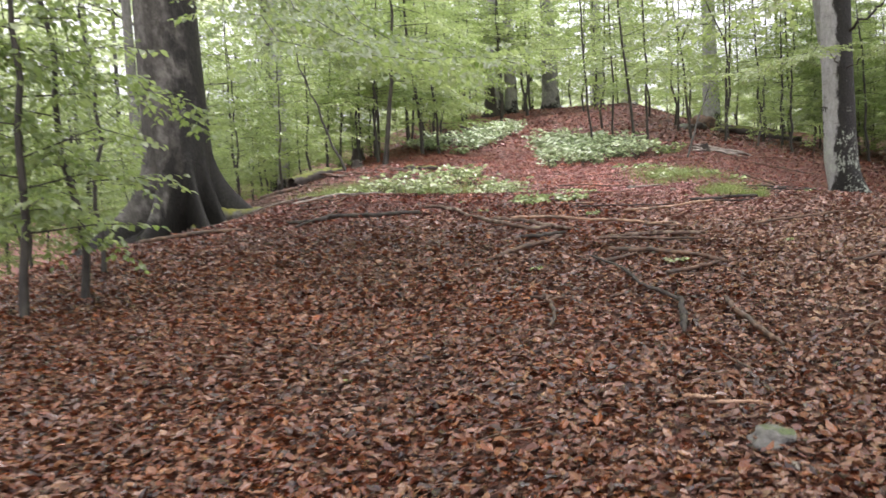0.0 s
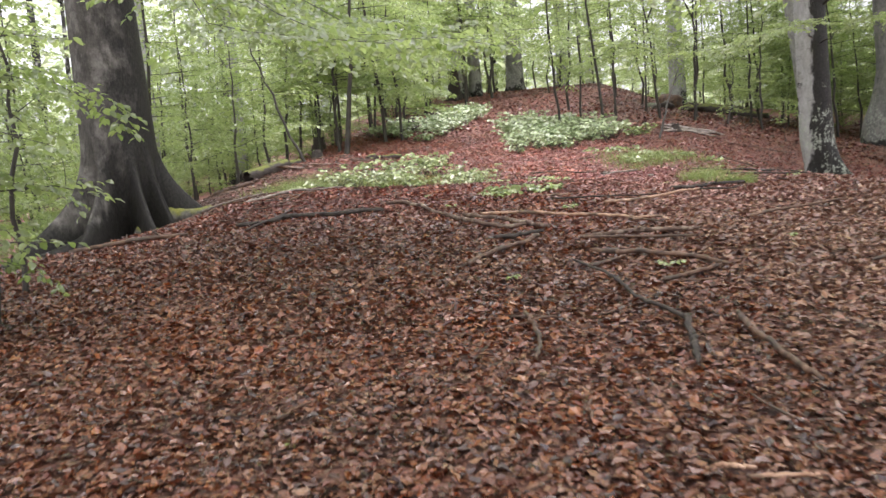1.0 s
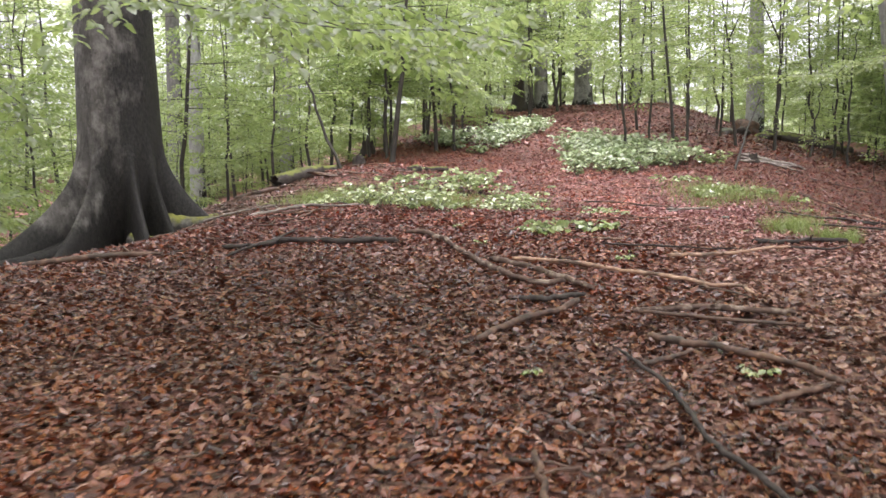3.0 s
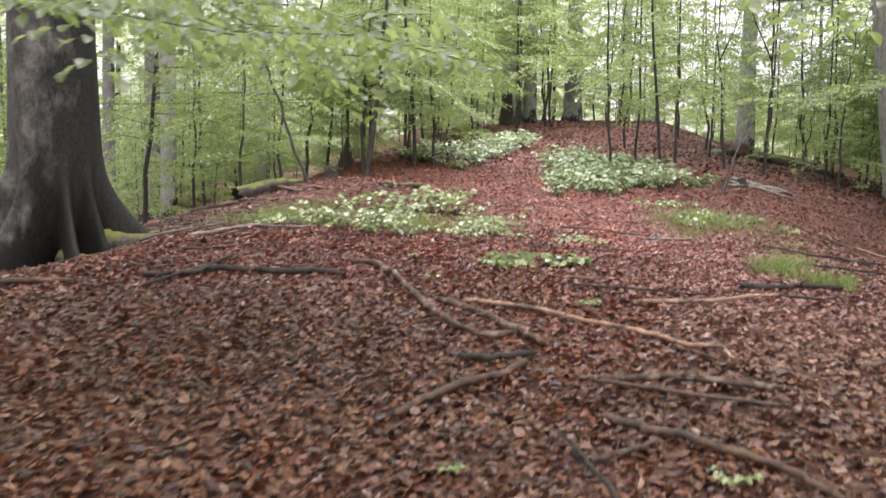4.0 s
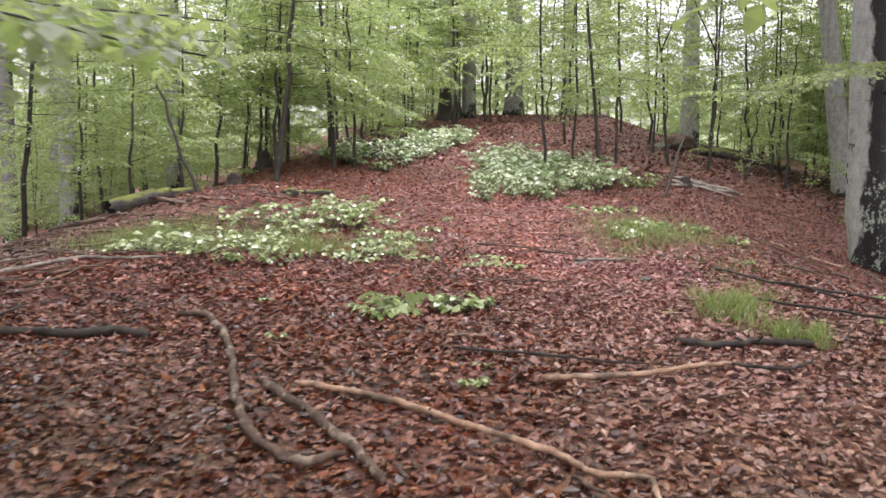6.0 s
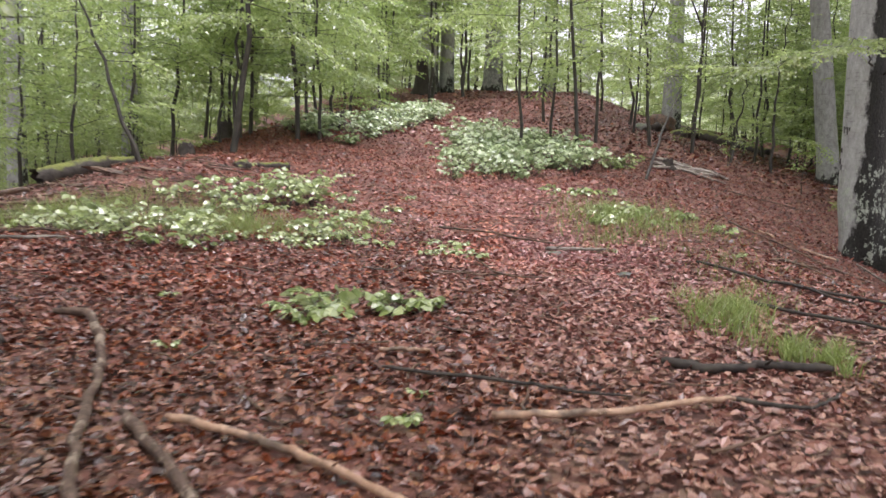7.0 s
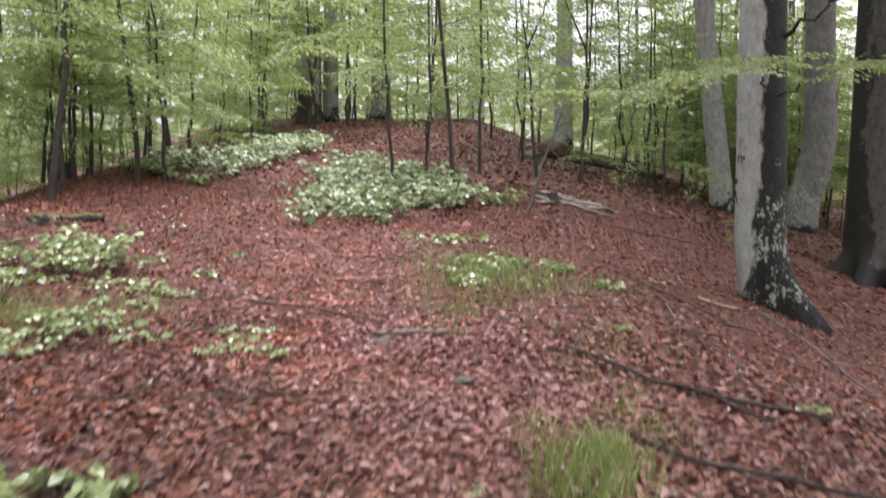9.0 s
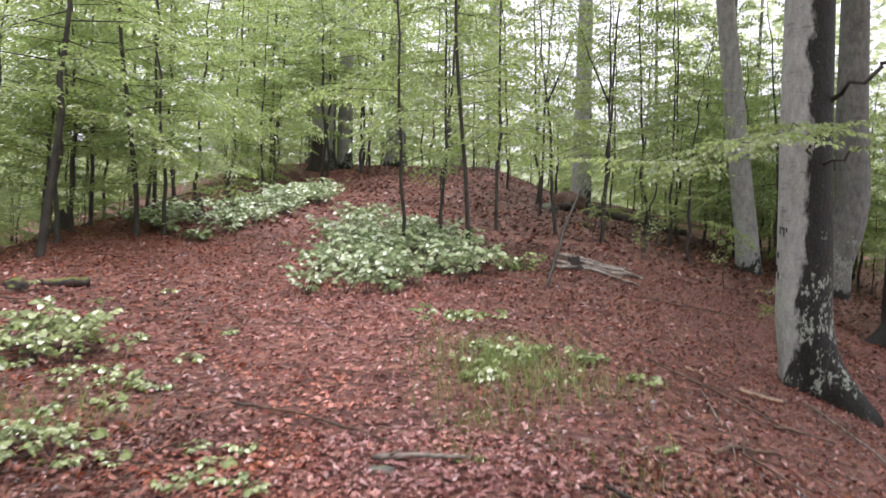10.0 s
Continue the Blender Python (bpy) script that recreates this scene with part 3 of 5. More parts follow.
for angle, start, end, r0, r1 in [(0.05, 0.7, 1.75, 0.17, 0.02), (0.30, 0.7, 1.6, 0.10, 0.015), (-0.78, 0.6, 1.35, 0.13, 0.02), (-1.66, 0.7, 1.3, 0.13, 0.02), (-2.15, 0.8, 2.3, 0.16, 0.03), (-2.6, 0.8, 1.9, 0.14, 0.03)]:
    root(left_beech, angle, start, end, r0, r1, int(10 + angle * 4), "root" if angle > -1 else "bark_left")
beech(8.9, 37.4, 0.35, M["bark_grey"], "slender pale grey beech leaning slightly on the slope", bend=((0, 7.5, 20), (0, -0.9, -2.0), (0, 0, 0)), seed=6, flare=0.15)
beech(11.4, 36.6, 0.52, M["bark_mid"], "grey mottled beech with a swept curved foot", bend=((-1, 0, 0.9, 2.0, 3.0, 5, 20), (-0.35, -0.45, -0.40, -0.02, 0.12, 0.0, -0.1), (0, 0, 0, 0, 0, 0, 0)), seed=7, flare=0.12, crown=1)
beech(10.55, 30.6, 0.70, M["bark_dark"], "dark wet beech with mossy spreading roots", [(3.3, 0.22, 1.6), (-2.2, 0.3, 1.2), (-1.2, 0.3, 1.0), (0.6, 0.5, 1.0)], 0.8, 1.0, seed=8, sides=60)
beech(-7.05, 55.2, 0.60, M["bark_grey"], "pale grey beech with a dark hollow foot on the ridge", seed=9, crown=2)
beech(-6.1, 55.9, 0.40, M["bark_grey"], "pale beech stem growing beside a larger one", seed=10, flare=0.12, crown=2)
beech(-3.95, 60.2, 0.56, M["bark_mid"], "grey-brown beech trunk at the head of the path", seed=11, crown=2)
beech(5.6, 53.6, 0.47, M["bark_grey"], "grey beech on the slope with a rocky mossy foot", seed=12, crown=2)
beech(1.5, 82.3, 0.75, M["bark_grey"], "distant beech trunk beyond the ridge", seed=13)
beech(-1.1, 75.0, 0.52, M["bark_mid"], "distant grey beech trunk on the ridge", seed=14, crown=1)
beech(-12.2, 32.1, 0.24, M["bark_grey"], "grey beech among the young trees", seed=15, flare=0.12)
beech(-19.8, 35.0, 0.27, M["bark_mid"], "mottled beech with a dark foot down the slope", seed=16, flare=0.1, crown=1)
beech(-19.9, 38.3, 0.38, M["bark_mid"], "grey beech standing down the slope", seed=17, flare=0.35)
beech(-14.1, 36.2, 0.27, M["bark_dark"], "dark beech stem among the young trees", seed=18, flare=0.12, crown=1)
beech(-15.0, 30.9, 0.28, M["bark_grey"], "pale beech stem down the slope", seed=19, flare=0.12)


# ---- young beeches ----
def sapling(seed, height, r0, branches, first, lean=(0, 0), leaf=0.11, reach=0.8, spread=2.8, fine=False, fork=()):
    """A young beech: thin wandering stem, slender branches and flat sprays of leaves."""
    g = np.random.default_rng(seed)
    thing = new("young_beech")
    tagged(thing, "young beech with a thin dark stem and layered fresh green leaves", "sapling", "young beeches")
    n = 14
    s = np.linspace(0, 1, n)
    C = np.stack([lean[0] * s * height + 0.17 * np.sin(3 * s + g.uniform(0, 6)) * s, lean[1] * s * height + 0.17 * np.sin(4 * s + g.uniform(0, 6)) * s, s * height], 1)
    C[1:, :2] += g.normal(scale=0.034, size=(n - 1, 2))
    C = np.vstack([C[0] - [0, 0, 0.25], C])
    R = r0 * np.r_[1.35, 1.15, np.linspace(1, 0.12, n - 1)]
    part("stem", np_mesh("stem", *tube(C, R, 8, 0.05, seed), True), M["stem"], thing)
    twigs, foliage = [], []
    if fork:
        k, out, up = fork
        base = np.array([np.interp(k, C[:, 2], C[:, q]) for q in range(3)])
        arm = resample([base, base + [out * 0.45, 0.05, up * 0.4], base + [out, 0.1, up]], 9, 0.012, seed)
        limb = part("fork_stem", np_mesh("fork_stem", *tube(arm, np.linspace(0.62, 0.15, 9) * r0, 8, 0.05, seed), True), M["stem"], thing)
        tip = [arm[3] + [out * 0.2, -0.1, 0.25], arm[5] + [out * 0.5, 0.3, 0.45]]
        sprays = [leafy(resample([arm[j], (arm[j] + e) / 2, e + [out * 0.5, 0, 0.1]], 6), g, leaf, 0.5, fine, 0.1, leaf * 0.82, 0.092) for j, e in zip((3, 5), tip)]
        sprays.append(leafy(arm[4:], g, leaf, 0.6, fine, 0.1, leaf * 0.82, 0.092))
        tagged(part("foliage", np_mesh("foliage", *merged(sprays)), M["leaf"], limb), kind="stuff")
    for i in range(branches):
        h = first + (height * 0.99 - first) * ((i + g.uniform(0, 0.8)) / branches)
        az = i * 2.4 + g.uniform(-0.5, 0.5)
        out = spread * (1.08 - 0.75 * h / height) * g.uniform(0.6, 1.15)
        q = np.linspace(0, 1, 6)
        rise = g.uniform(0.15, 0.65)
        at = [np.interp(h, C[:, 2], C[:, k]) for k in (0, 1)]
        B = np.stack([at[0] + np.cos(az) * out * q, at[1] + np.sin(az) * out * q, h + out * (rise * q - 0.5 * q * q)], 1)
        B[1:] += g.normal(scale=0.05, size=(5, 3))
        twig = tube(B[[0, 3, 5]], np.linspace(0.16 * r0 + 0.002, 0.002, 3), 4)
        twigs.append((twig[0], twig[1][:8]))
        foliage.append(leafy(B, g, leaf, reach * out / 1.5, fine, 0.12, leaf * 0.82, 0.092))
    tagged(part("branchwork", np_mesh("branchwork", *merged(twigs), True), M["stem"], thing), kind="stuff")
    tagged(part("crown", np_mesh("crown", *merged(foliage)), M["leaf"], thing), kind="stuff")
    return thing


def plant_out(thing, spots, g, tilt=3.5):
    """The thing at its first spot, copies at the others. Spots: x, y, scale."""
    for i, (x, y, k) in enumerate(spots):
        m = pose(x, y, float(land(x, y)), g.uniform(-tilt, tilt), g.uniform(-tilt, tilt), g.uniform(0, 360)) @ Matrix.Diagonal((k, k, k, 1))
        if i == 0:
            thing.matrix_basis = m
        else:
            copy_thing(thing, m)


def build_saplings():
    g = np.random.default_rng(21)
    kinds = [
        (61, 7.5, 0.046, 28, 1.5), (62, 8.5, 0.051, 30, 1.8), (63, 6.5, 0.045, 26, 1.1), (64, 9.5, 0.056, 32, 2.1),
        (65, 5.0, 0.034, 22, 0.6), (66, 7.0, 0.043, 28, 0.9), (67, 8.0, 0.048, 28, 0.8), (68, 4.0, 0.026, 20, 0.4), (69, 9.0, 0.037, 22, 1.6), (60, 9.5, 0.041, 22, 1.9), (59, 6.8, 0.046, 38, 2.2),
    ]
    # stems that stand out one by one along the walk
    near = [(-7.3, 27.7, 1.0), (-8.2, 31.2, 1.0), (-6.0, 28.4, 1.0), (-5.5, 28.6, 1.0), (-6.9, 33.3, 1.0), (-7.8, 34.2, 1.0), (-0.6, 28.6, 1.1), (0.11, 30.2, 1.1), (0.75, 28.2, 1.1), (1.35, 34.5, 1.2),
            (2.85, 40.3, 1.3), (4.7, 38.4, 1.25), (6.75, 42.9, 1.3), (7.1, 40.2, 1.3), (8.3, 44.6, 1.35), (-7.0, 42.7, 1.2), (-7.0, 48.0, 1.3), (-7.1, 31.8, 1.0), (3.1, 45.9, 1.3), (-5.1, 50.4, 1.35), (-1.6, 53.5, 1.35),
            (2.0, 49.7, 1.35), (0.4, 59.4, 1.4), (4.8, 57.7, 1.4), (-8.1, 49.6, 1.25), (6.7, 51.2, 1.35), (-0.4, 41.2, 1.3)]
    down = [(-12.9, 31.6), (-12.2, 28.0), (-10.6, 24.2), (-11.6, 23.6), (-10.2, 28.4), (-15.4, 32.6), (-12.2, 30.4), (-9.4, 28.8), (-10.2, 32.8),
            (-9.0, 23.4), (-13.5, 21.5), (-10.6, 16.8), (-12.0, 18.2), (-14.8, 19.5), (-9.6, 35.2), (-8.6, 38.0)]
    spots = [[] for _ in kinds]
    for i, (x, y, k) in enumerate(near):
        spots[(8, 9)[i % 2] if x > -1.7 else (0, 1, 3, 6)[i % 4]].append((x, y, k * g.uniform(0.85, 1.1)))
    for i, (x, y) in enumerate(down):
        spots[i % 7].append((x, y, g.uniform(0.85, 1.15)))
    spots[5] += [(-15.0, 12.5, 0.7), (-17.5, 15.0, 0.8), (-19.0, 12.0, 0.8), (-14.5, 17.5, 0.7), (-17.0, 20.0, 0.9), (-14.0, 9.8, 0.6)]
    spots[4] += [(-9.6, 13.2, 0.8), (-11.8, 12.6, 0.9), (-13.2, 15.4, 1.0)]
    spots[7] += [(-10.8, 14.6, 0.9), (-9.6, 16.4, 0.7), (-12.6, 10.8, 0.9)]
    # the rest of the thicket, off the open spur
    count = 0
    while count < 62:
        x, y = g.uniform(-38, 36), g.uniform(14, 92)
        left = x < -8.6 - 0.02 * y and y > 15
        right = x > 8.0 + max(0, (34 - y) * 0.45, (y - 40) * 0.1) and y > 26
        ahead = y > 59 and abs(x + 3) > 1.8 and not (0.5 < x < 18 and g.uniform() < 0.9)
        if not (left or right or ahead) or (abs(x) / y > 0.8):
            continue
        spots[int(g.integers(8))].append((x, y, g.uniform(0.75, 1.25)))
        count += 1
    # low growth on the two falling slopes
    for i in range(36):
        spots[(4, 7)[i % 2]].append((g.uniform(-17, -9.2), g.uniform(18, 46), g.uniform(0.5, 0.95)))
    for i in range(22):
        y = g.uniform(33, 78)
        spots[(1, 3, 5, 6)[i % 4]].append((g.uniform(6.5, 10.0) + 0.22 * (y - 30), y, g.uniform(0.85, 1.3)))
    for i in range(16):
        y = g.uniform(34, 60)
        spots[(4, 7)[i % 2]].append((g.uniform(10, 17), y, g.uniform(0.45, 0.95)))
    for i in range(18):
        spots[(4, 7)[i % 2]].append((g.uniform(4.5, 25), g.uniform(58, 78), g.uniform(0.8, 1.35)))
    for i in range(18):
        spots[(4, 7, 5)[i % 3]].append((-13 + i * 1.3 + g.uniform(-0.5, 0.5), g.uniform(63, 76), g.uniform(1.0, 1.5)))
    spots[7] += [(-8.6, 43.5, 1.0), (-9.4, 46.5, 1.1), (-10.4, 43.0, 1.0), (-8.9, 50.5, 1.1)]
    spots[4] += [(-9.8, 48.5, 0.8), (-10.8, 51.0, 0.9), (-8.2, 46.8, 0.7)]
    # leafy understorey beyond the bank
    for i in range(16):
        spots[(5, 6, 2)[i % 3]].append((g.uniform(8.0, 15.5), g.uniform(38, 54), g.uniform(0.8, 1.15)))
    # leafy middle storey over the head of the path
    for i in range(14):
        spots[(1, 3)[i % 2]].append((g.uniform(-14, -2.5), g.uniform(47, 64), g.uniform(1.25, 1.7)))
    spots[10] += [(-8.4, 29.5, 1.0), (-9.5, 33.0, 1.1), (-6.8, 34.6, 1.05), (-7.5, 46.5, 1.4), (-6.5, 49.4, 1.35), (-7.8, 41.2, 1.25), (-5.6, 59.0, 1.65), (-1.0, 56.9, 1.6),
                  (-10.8, 37.0, 1.2), (-9.0, 25.8, 0.95), (8.65, 54.3, 1.5), (9.4, 45.2, 1.3)]
    # clear sight down the slope to the two grey trunks
    spots = [[q for q in row if not (abs(q[0] - 0.3 + (q[1] - 5) * 0.67) < 0.55 and 14 < q[1] < 35) and not (abs(q[0] - 0.3 + (q[1] - 5) * 0.607) < 0.55 and 14 < q[1] < 38)] for row in spots]
    for i in range(16):
        spots[(2, 5, 6, 1)[i % 4]].append((-29.5 + i * 0.75 + g.uniform(-0.5, 0.5), g.uniform(39.5, 50), g.uniform(0.9, 1.2)))
    for i in range(12):
        spots[(4, 7)[i % 2]].append((-26.5 + i * 0.8 + g.uniform(-0.4, 0.4), g.uniform(38.6, 44), g.uniform(0.7, 1.1)))
    spots = [[q for q in row if not (abs(q[0] - (8.9 - (37.4 - q[1]) * 0.29)) < 1.0 and 22 < q[1] < 37.4)
              and not (abs(q[0] - (11.55 - (37 - q[1]) * 0.40)) < 1.2 and 22 < q[1] < 37)
              and not (abs(q[0] - 0.4 + (q[1] - 6) * 0.148) < 1.6 and 36 < q[1] < 55)
              and not (abs(q[0] + 2.2 + (q[1] - 40) * 0.085) < 1.3 and 34 < q[1] < 61)] for row in spots]
    # crowns that hang before the far trunks
    spots[10] += [(-5.7, 47.5, 1.55), (-6.2, 51.5, 1.65), (-4.9, 53.5, 1.7)]
    for (seed, height, r0, branches, first), where in zip(kinds, spots):
        plant_out(sapling(seed, height, r0, branches, first, spread=3.2 if branches > 40 else 2.8), where, g)


build_saplings()


def special_sapling(x, y, turn, **kw):
    t = sapling(**kw)
    t.matrix_basis = pose(x, y, float(land(x, y)), 0, 0, turn)
    return t


# slim saplings beside the start of the walk, and the leaning stems by the old log
special_sapling(-4.55, 6.05, 20, seed=71, height=5.0, r0=0.038, leaf=0.085, branches=32, first=0.6, lean=(0.05, 0.0), fine=2, spread=1.15)
special_sapling(-4.45, 6.75, 120, seed=72, height=5.6, r0=0.034, leaf=0.085, branches=34, first=0.65, lean=(-0.03, 0.02), fine=2, spread=0.9)
special_sapling(-5.15, 8.2, 250, seed=73, height=4.5, r0=0.026, leaf=0.085, branches=26, first=0.7, fine=2, spread=0.9)
special_sapling(-6.3, 20.8, 0, seed=74, height=4.2, r0=0.036, branches=14, first=1.6, lean=(-0.42, 0.05), spread=1.2)
special_sapling(-6.5, 25.4, 0, seed=75, height=8.0, r0=0.075, branches=28, first=2.4, lean=(0.09, 0.02))
# forked stems on the slope across the path
special_sapling(4.1, 34.0, 0, seed=111, height=7.6, r0=0.055, branches=14, first=2.2, lean=(0.02, 0.0), spread=1.8, fork=(3.6, -0.95, 2.4))
special_sapling(2.95, 34.6, 0, seed=112, height=7.0, r0=0.05, branches=12, first=2.0, lean=(-0.10, 0.0), spread=1.8, fork=(3.5, 0.75, 2.0))
special_sapling(5.2, 34.0, 0, seed=113, height=3.2, r0=0.036, branches=6, first=1.2, lean=(0.10, 0.0), spread=1.1)
special_sapling(6.6, 35.2, 0, seed=114, height=5.5, r0=0.045, branches=16, first=1.0, lean=(0.03, 0.0), spread=1.9)


# ---- far woods ----
def build_far_woods():
    g = np.random.default_rng(31)
    n = 125000
    a = np.where(g.uniform(size=n) < 0.8, g.uniform(-0.95, 0.85, n), g.uniform(-math.pi, math.pi, n))
    d = 58 + 62 * g.uniform(0, 1, n) ** 0.9
    x, y = d * np.sin(a), 6 + d * np.cos(a)
    h = g.uniform(0, 1, n) ** 1.35 * 31
    clump = np.sin(x * 0.55 + 1.3 * np.sin(y * 0.21)) + np.sin(y * 0.6 + 0.8 * np.sin(h * 0.7)) + np.sin(h * 1.15 + x * 0.3) + g.normal(scale=0.6, size=n)
    gap = (a > -0.04) & (a < 0.19) & (h > 5)
    keep = ((clump > np.where(a < -0.3, -0.6, np.where(h > 9, 0.0, -0.15))) | ((h < 4.5) & (clump > -1.3))) & ~(gap & (g.uniform(size=n) < 0.89)) & ~((np.abs(x + 2) < 6) & (y < 74) & (h < 2))
    x, y, h = x[keep], y[keep], h[keep]
    P = np.stack([x, y, land(x, y) + h], 1)
    m = len(P)
    b = g.uniform(0, 6.3, m)
    D = unit(np.stack([np.cos(b), np.sin(b), g.normal(-0.1, 0.3, m)], 1))
    N = unit(np.array([0, 0, 1.0]) + g.normal(scale=0.5, size=(m, 3)))
    L = g.uniform(0.5, 1.15, m)
    V, F = leaves(P, D, N, L, L * 0.7)
    thing = part("far_woods", np_mesh("far_woods", V, F), M["paled_leaf"])
    tagged(thing, "distant beech wood foliage, haze and sky glow in its pale green", "woods", kind="stuff")
    stems = []
    for _ in range(60):
        a, d = g.uniform(-1.1, 1.1), g.uniform(60, 130)
        x, y = d * math.sin(a), 8 + d * math.cos(a)
        if abs(x + 2) < 5 and y < 78:
            continue
        z = float(land(x, y))
        r = g.uniform(0.10, 0.32)
        k = g.normal(scale=0.4, size=2)
        stems.append(tube([(x, y, z - 0.5), (x + k[0] * 0.3, y, z + 6), (x + k[0], y + k[1], z + 20)], [r * 1.15, r, r * 0.5], 6))
    ob = part("far_stems", np_mesh("far_stems", *merged(stems), True), M["bark_grey"])
    tagged(ob, "grey trunks of the distant beech wood", "woods", kind="stuff")


build_far_woods()


def build_shade_canopy():
    """An unseen leaf layer, added high over the walk to shade the ground."""
    g = np.random.default_rng(33)
    n = 40500
    x, y = g.uniform(-48, 48, n), g.uniform(-35, 70, n)
    # extra leaves packed above ground that should come out darker
    x[:8500], y[:8500] = g.uniform(-16, 14, 8500), g.uniform(-16, 10, 8500)
    x[8500:14000], y[8500:14000] = g.uniform(4.5, 17, 5500), g.uniform(4, 29, 5500)
    x[14000:16500], y[14000:16500] = g.uniform(-22, -9, 2500), g.uniform(0, 17, 2500)
    x[16500:27500], y[16500:27500] = g.uniform(4.0, 22, 11000), g.uniform(23, 56, 11000)
    x[27500:30500], y[27500:30500] = g.uniform(-24, -8, 3000), g.uniform(5, 25, 3000)
    h = g.uniform(15, 23, n)
    clump = np.sin(x * 0.5 + np.sin(y * 0.3)) + np.sin(y * 0.45 + 0.6) + np.sin(0.3 * (x - y)) + g.normal(scale=0.5, size=n)
    # gap left over the path ahead so more light comes down
    opening = ((x + 4) / 6.6) ** 2 + ((y - 37) / 29) ** 2 < g.uniform(0.6, 1.3, n)
    keep = ((clump > -0.5) | (np.arange(n) < 30500)) & ~opening
    P = np.stack([x, y, land(x, y) * 0.6 + h], 1)[keep]
    m = len(P)
    b = g.uniform(0, 6.3, m)
    D = unit(np.stack([np.cos(b), np.sin(b), g.normal(-0.1, 0.3, m)], 1))
    N = unit(np.array([0, 0, 1.0]) + g.normal(scale=0.4, size=(m, 3)))
    L = g.uniform(0.4, 0.8, m)
    ob = part("canopy", np_mesh("canopy", *leaves(P, D, N, L, L * 0.7)), M["paled_leaf"])
    tagged(ob, "unseen leaf layer added overhead to shade the ground", "canopy", kind="stuff")


build_shade_canopy()


# ---- overhanging limbs ----
def bough(parent, points, r0, r1, seed, leaf=0.072, reach=0.5, first=0.5, name="bough"):
    """A drooping limb with leaf sprays on its outer part, as parts of a tree. Points are in the world."""
    g = np.random.default_rng(seed)
    C = resample(points, 22, 0.045, seed)
    inv = np.array(parent.matrix_basis.inverted())
    loc = C @ inv[:3, :3].T + inv[:3, 3]
    limb = part(name, np_mesh(name, *tube(loc, r1 + (r0 - r1) * np.linspace(1, 0, 22) ** 2.2, 6), True), M["stem"], parent)
    k = int(22 * first)
    pieces = [leafy(loc[k:], g, leaf, reach, 2, 0.0, 0.045, 0.07)]
    for j in range(k, 21):
        side = 1 if j % 2 else -1
        t = unit(loc[j + 1] - loc[j - 1])
        a = unit(np.cross([0, 0, 1.0], t)) * side
        e = loc[j] + (t * 0.6 + a * 0.8) * reach * g.uniform(0.8, 1.7) + [0, 0, g.uniform(-0.24, 0.06)]
        sub = resample([loc[j], (loc[j] + e) / 2 + [0, 0, 0.04], e], 6)
        pieces.append(leafy(sub, g, leaf, reach * 0.5, 2, 0.1, 0.045, 0.08))
    tagged(part("foliage", np_mesh("foliage", *merged(pieces)), M["leaf"], limb), kind="stuff")
    return limb


bough(left_beech, [(-7.2, 13.7, 6.6), (-5.6, 11.6, 5.6), (-3.6, 9.2, 3.6), (-2.1, 7.2, 2.42), (-1.3, 7.05, 2.25), (-0.75, 7.25, 2.25), (-0.4, 7.45, 2.1)], 0.04, 0.003, 81, first=0.55, reach=0.55)
bough(left_beech, [(-7.0, 13.5, 7.2), (-5.0, 11.0, 5.6), (-3.0, 9.0, 3.5), (-1.9, 7.8, 2.5), (-1.2, 7.75, 2.35), (-0.5, 8.0, 2.15)], 0.045, 0.003, 88, first=0.6, reach=0.5)
bough(left_beech, [(-7.2, 13.4, 6.2), (-5.6, 10.6, 5.0), (-3.6, 8.0, 3.2), (-2.4, 6.6, 2.35), (-1.7, 6.4, 2.2), (-1.15, 6.5, 2.1)], 0.045, 0.003, 89, first=0.6, reach=0.5)
bough(left_beech, [(-7.0, 13.4, 6.8), (-5.0, 11.2, 5.0), (-3.0, 9.2, 3.2), (-1.9, 8.3, 2.45), (-1.2, 8.2, 2.3), (-0.6, 8.35, 2.3)], 0.045, 0.003, 90, first=0.6, reach=0.5)
bough(left_beech, [(-7.0, 13.4, 7.0), (-5.4, 11.6, 5.4), (-3.8, 10.0, 3.6), (-2.7, 8.8, 2.6), (-1.85, 8.6, 2.38), (-1.1, 8.6, 2.3)], 0.045, 0.003, 97, first=0.55, reach=0.55)
bough(left_beech, [(-7.1, 13.5, 7.4), (-5.2, 12.2, 5.6), (-3.6, 10.8, 3.9), (-2.7, 9.6, 2.72), (-1.8, 9.4, 2.5), (-1.05, 9.4, 2.4)], 0.045, 0.003, 98, first=0.55, reach=0.6)
bough(right_beech, [(5.75, 23.3, 4.2), (6.7, 22.6, 5.0), (7.9, 21.9, 6.0)], 0.038, 0.018, 82, first=0.75)
bough(right_beech, [(5.55, 23.2, 3.5), (4.9, 21.6, 3.75), (4.2, 20.7, 3.5), (3.3, 20.1, 3.25), (2.4, 19.7, 3.1)], 0.02, 0.004, 83, first=0.2, reach=0.6)
bough(right_beech, [(5.7, 23.2, 3.35), (6.2, 22.0, 3.7), (6.6, 20.9, 3.6), (6.8, 20.2, 3.4)], 0.018, 0.004, 87, first=0.3, reach=0.5)
bough(right_beech, [(5.6, 23.2, 6.4), (4.8, 22.2, 6.2), (4.0, 21.6, 5.8), (3.1, 21.3, 5.35)], 0.03, 0.004, 93, first=0.25, reach=0.6)
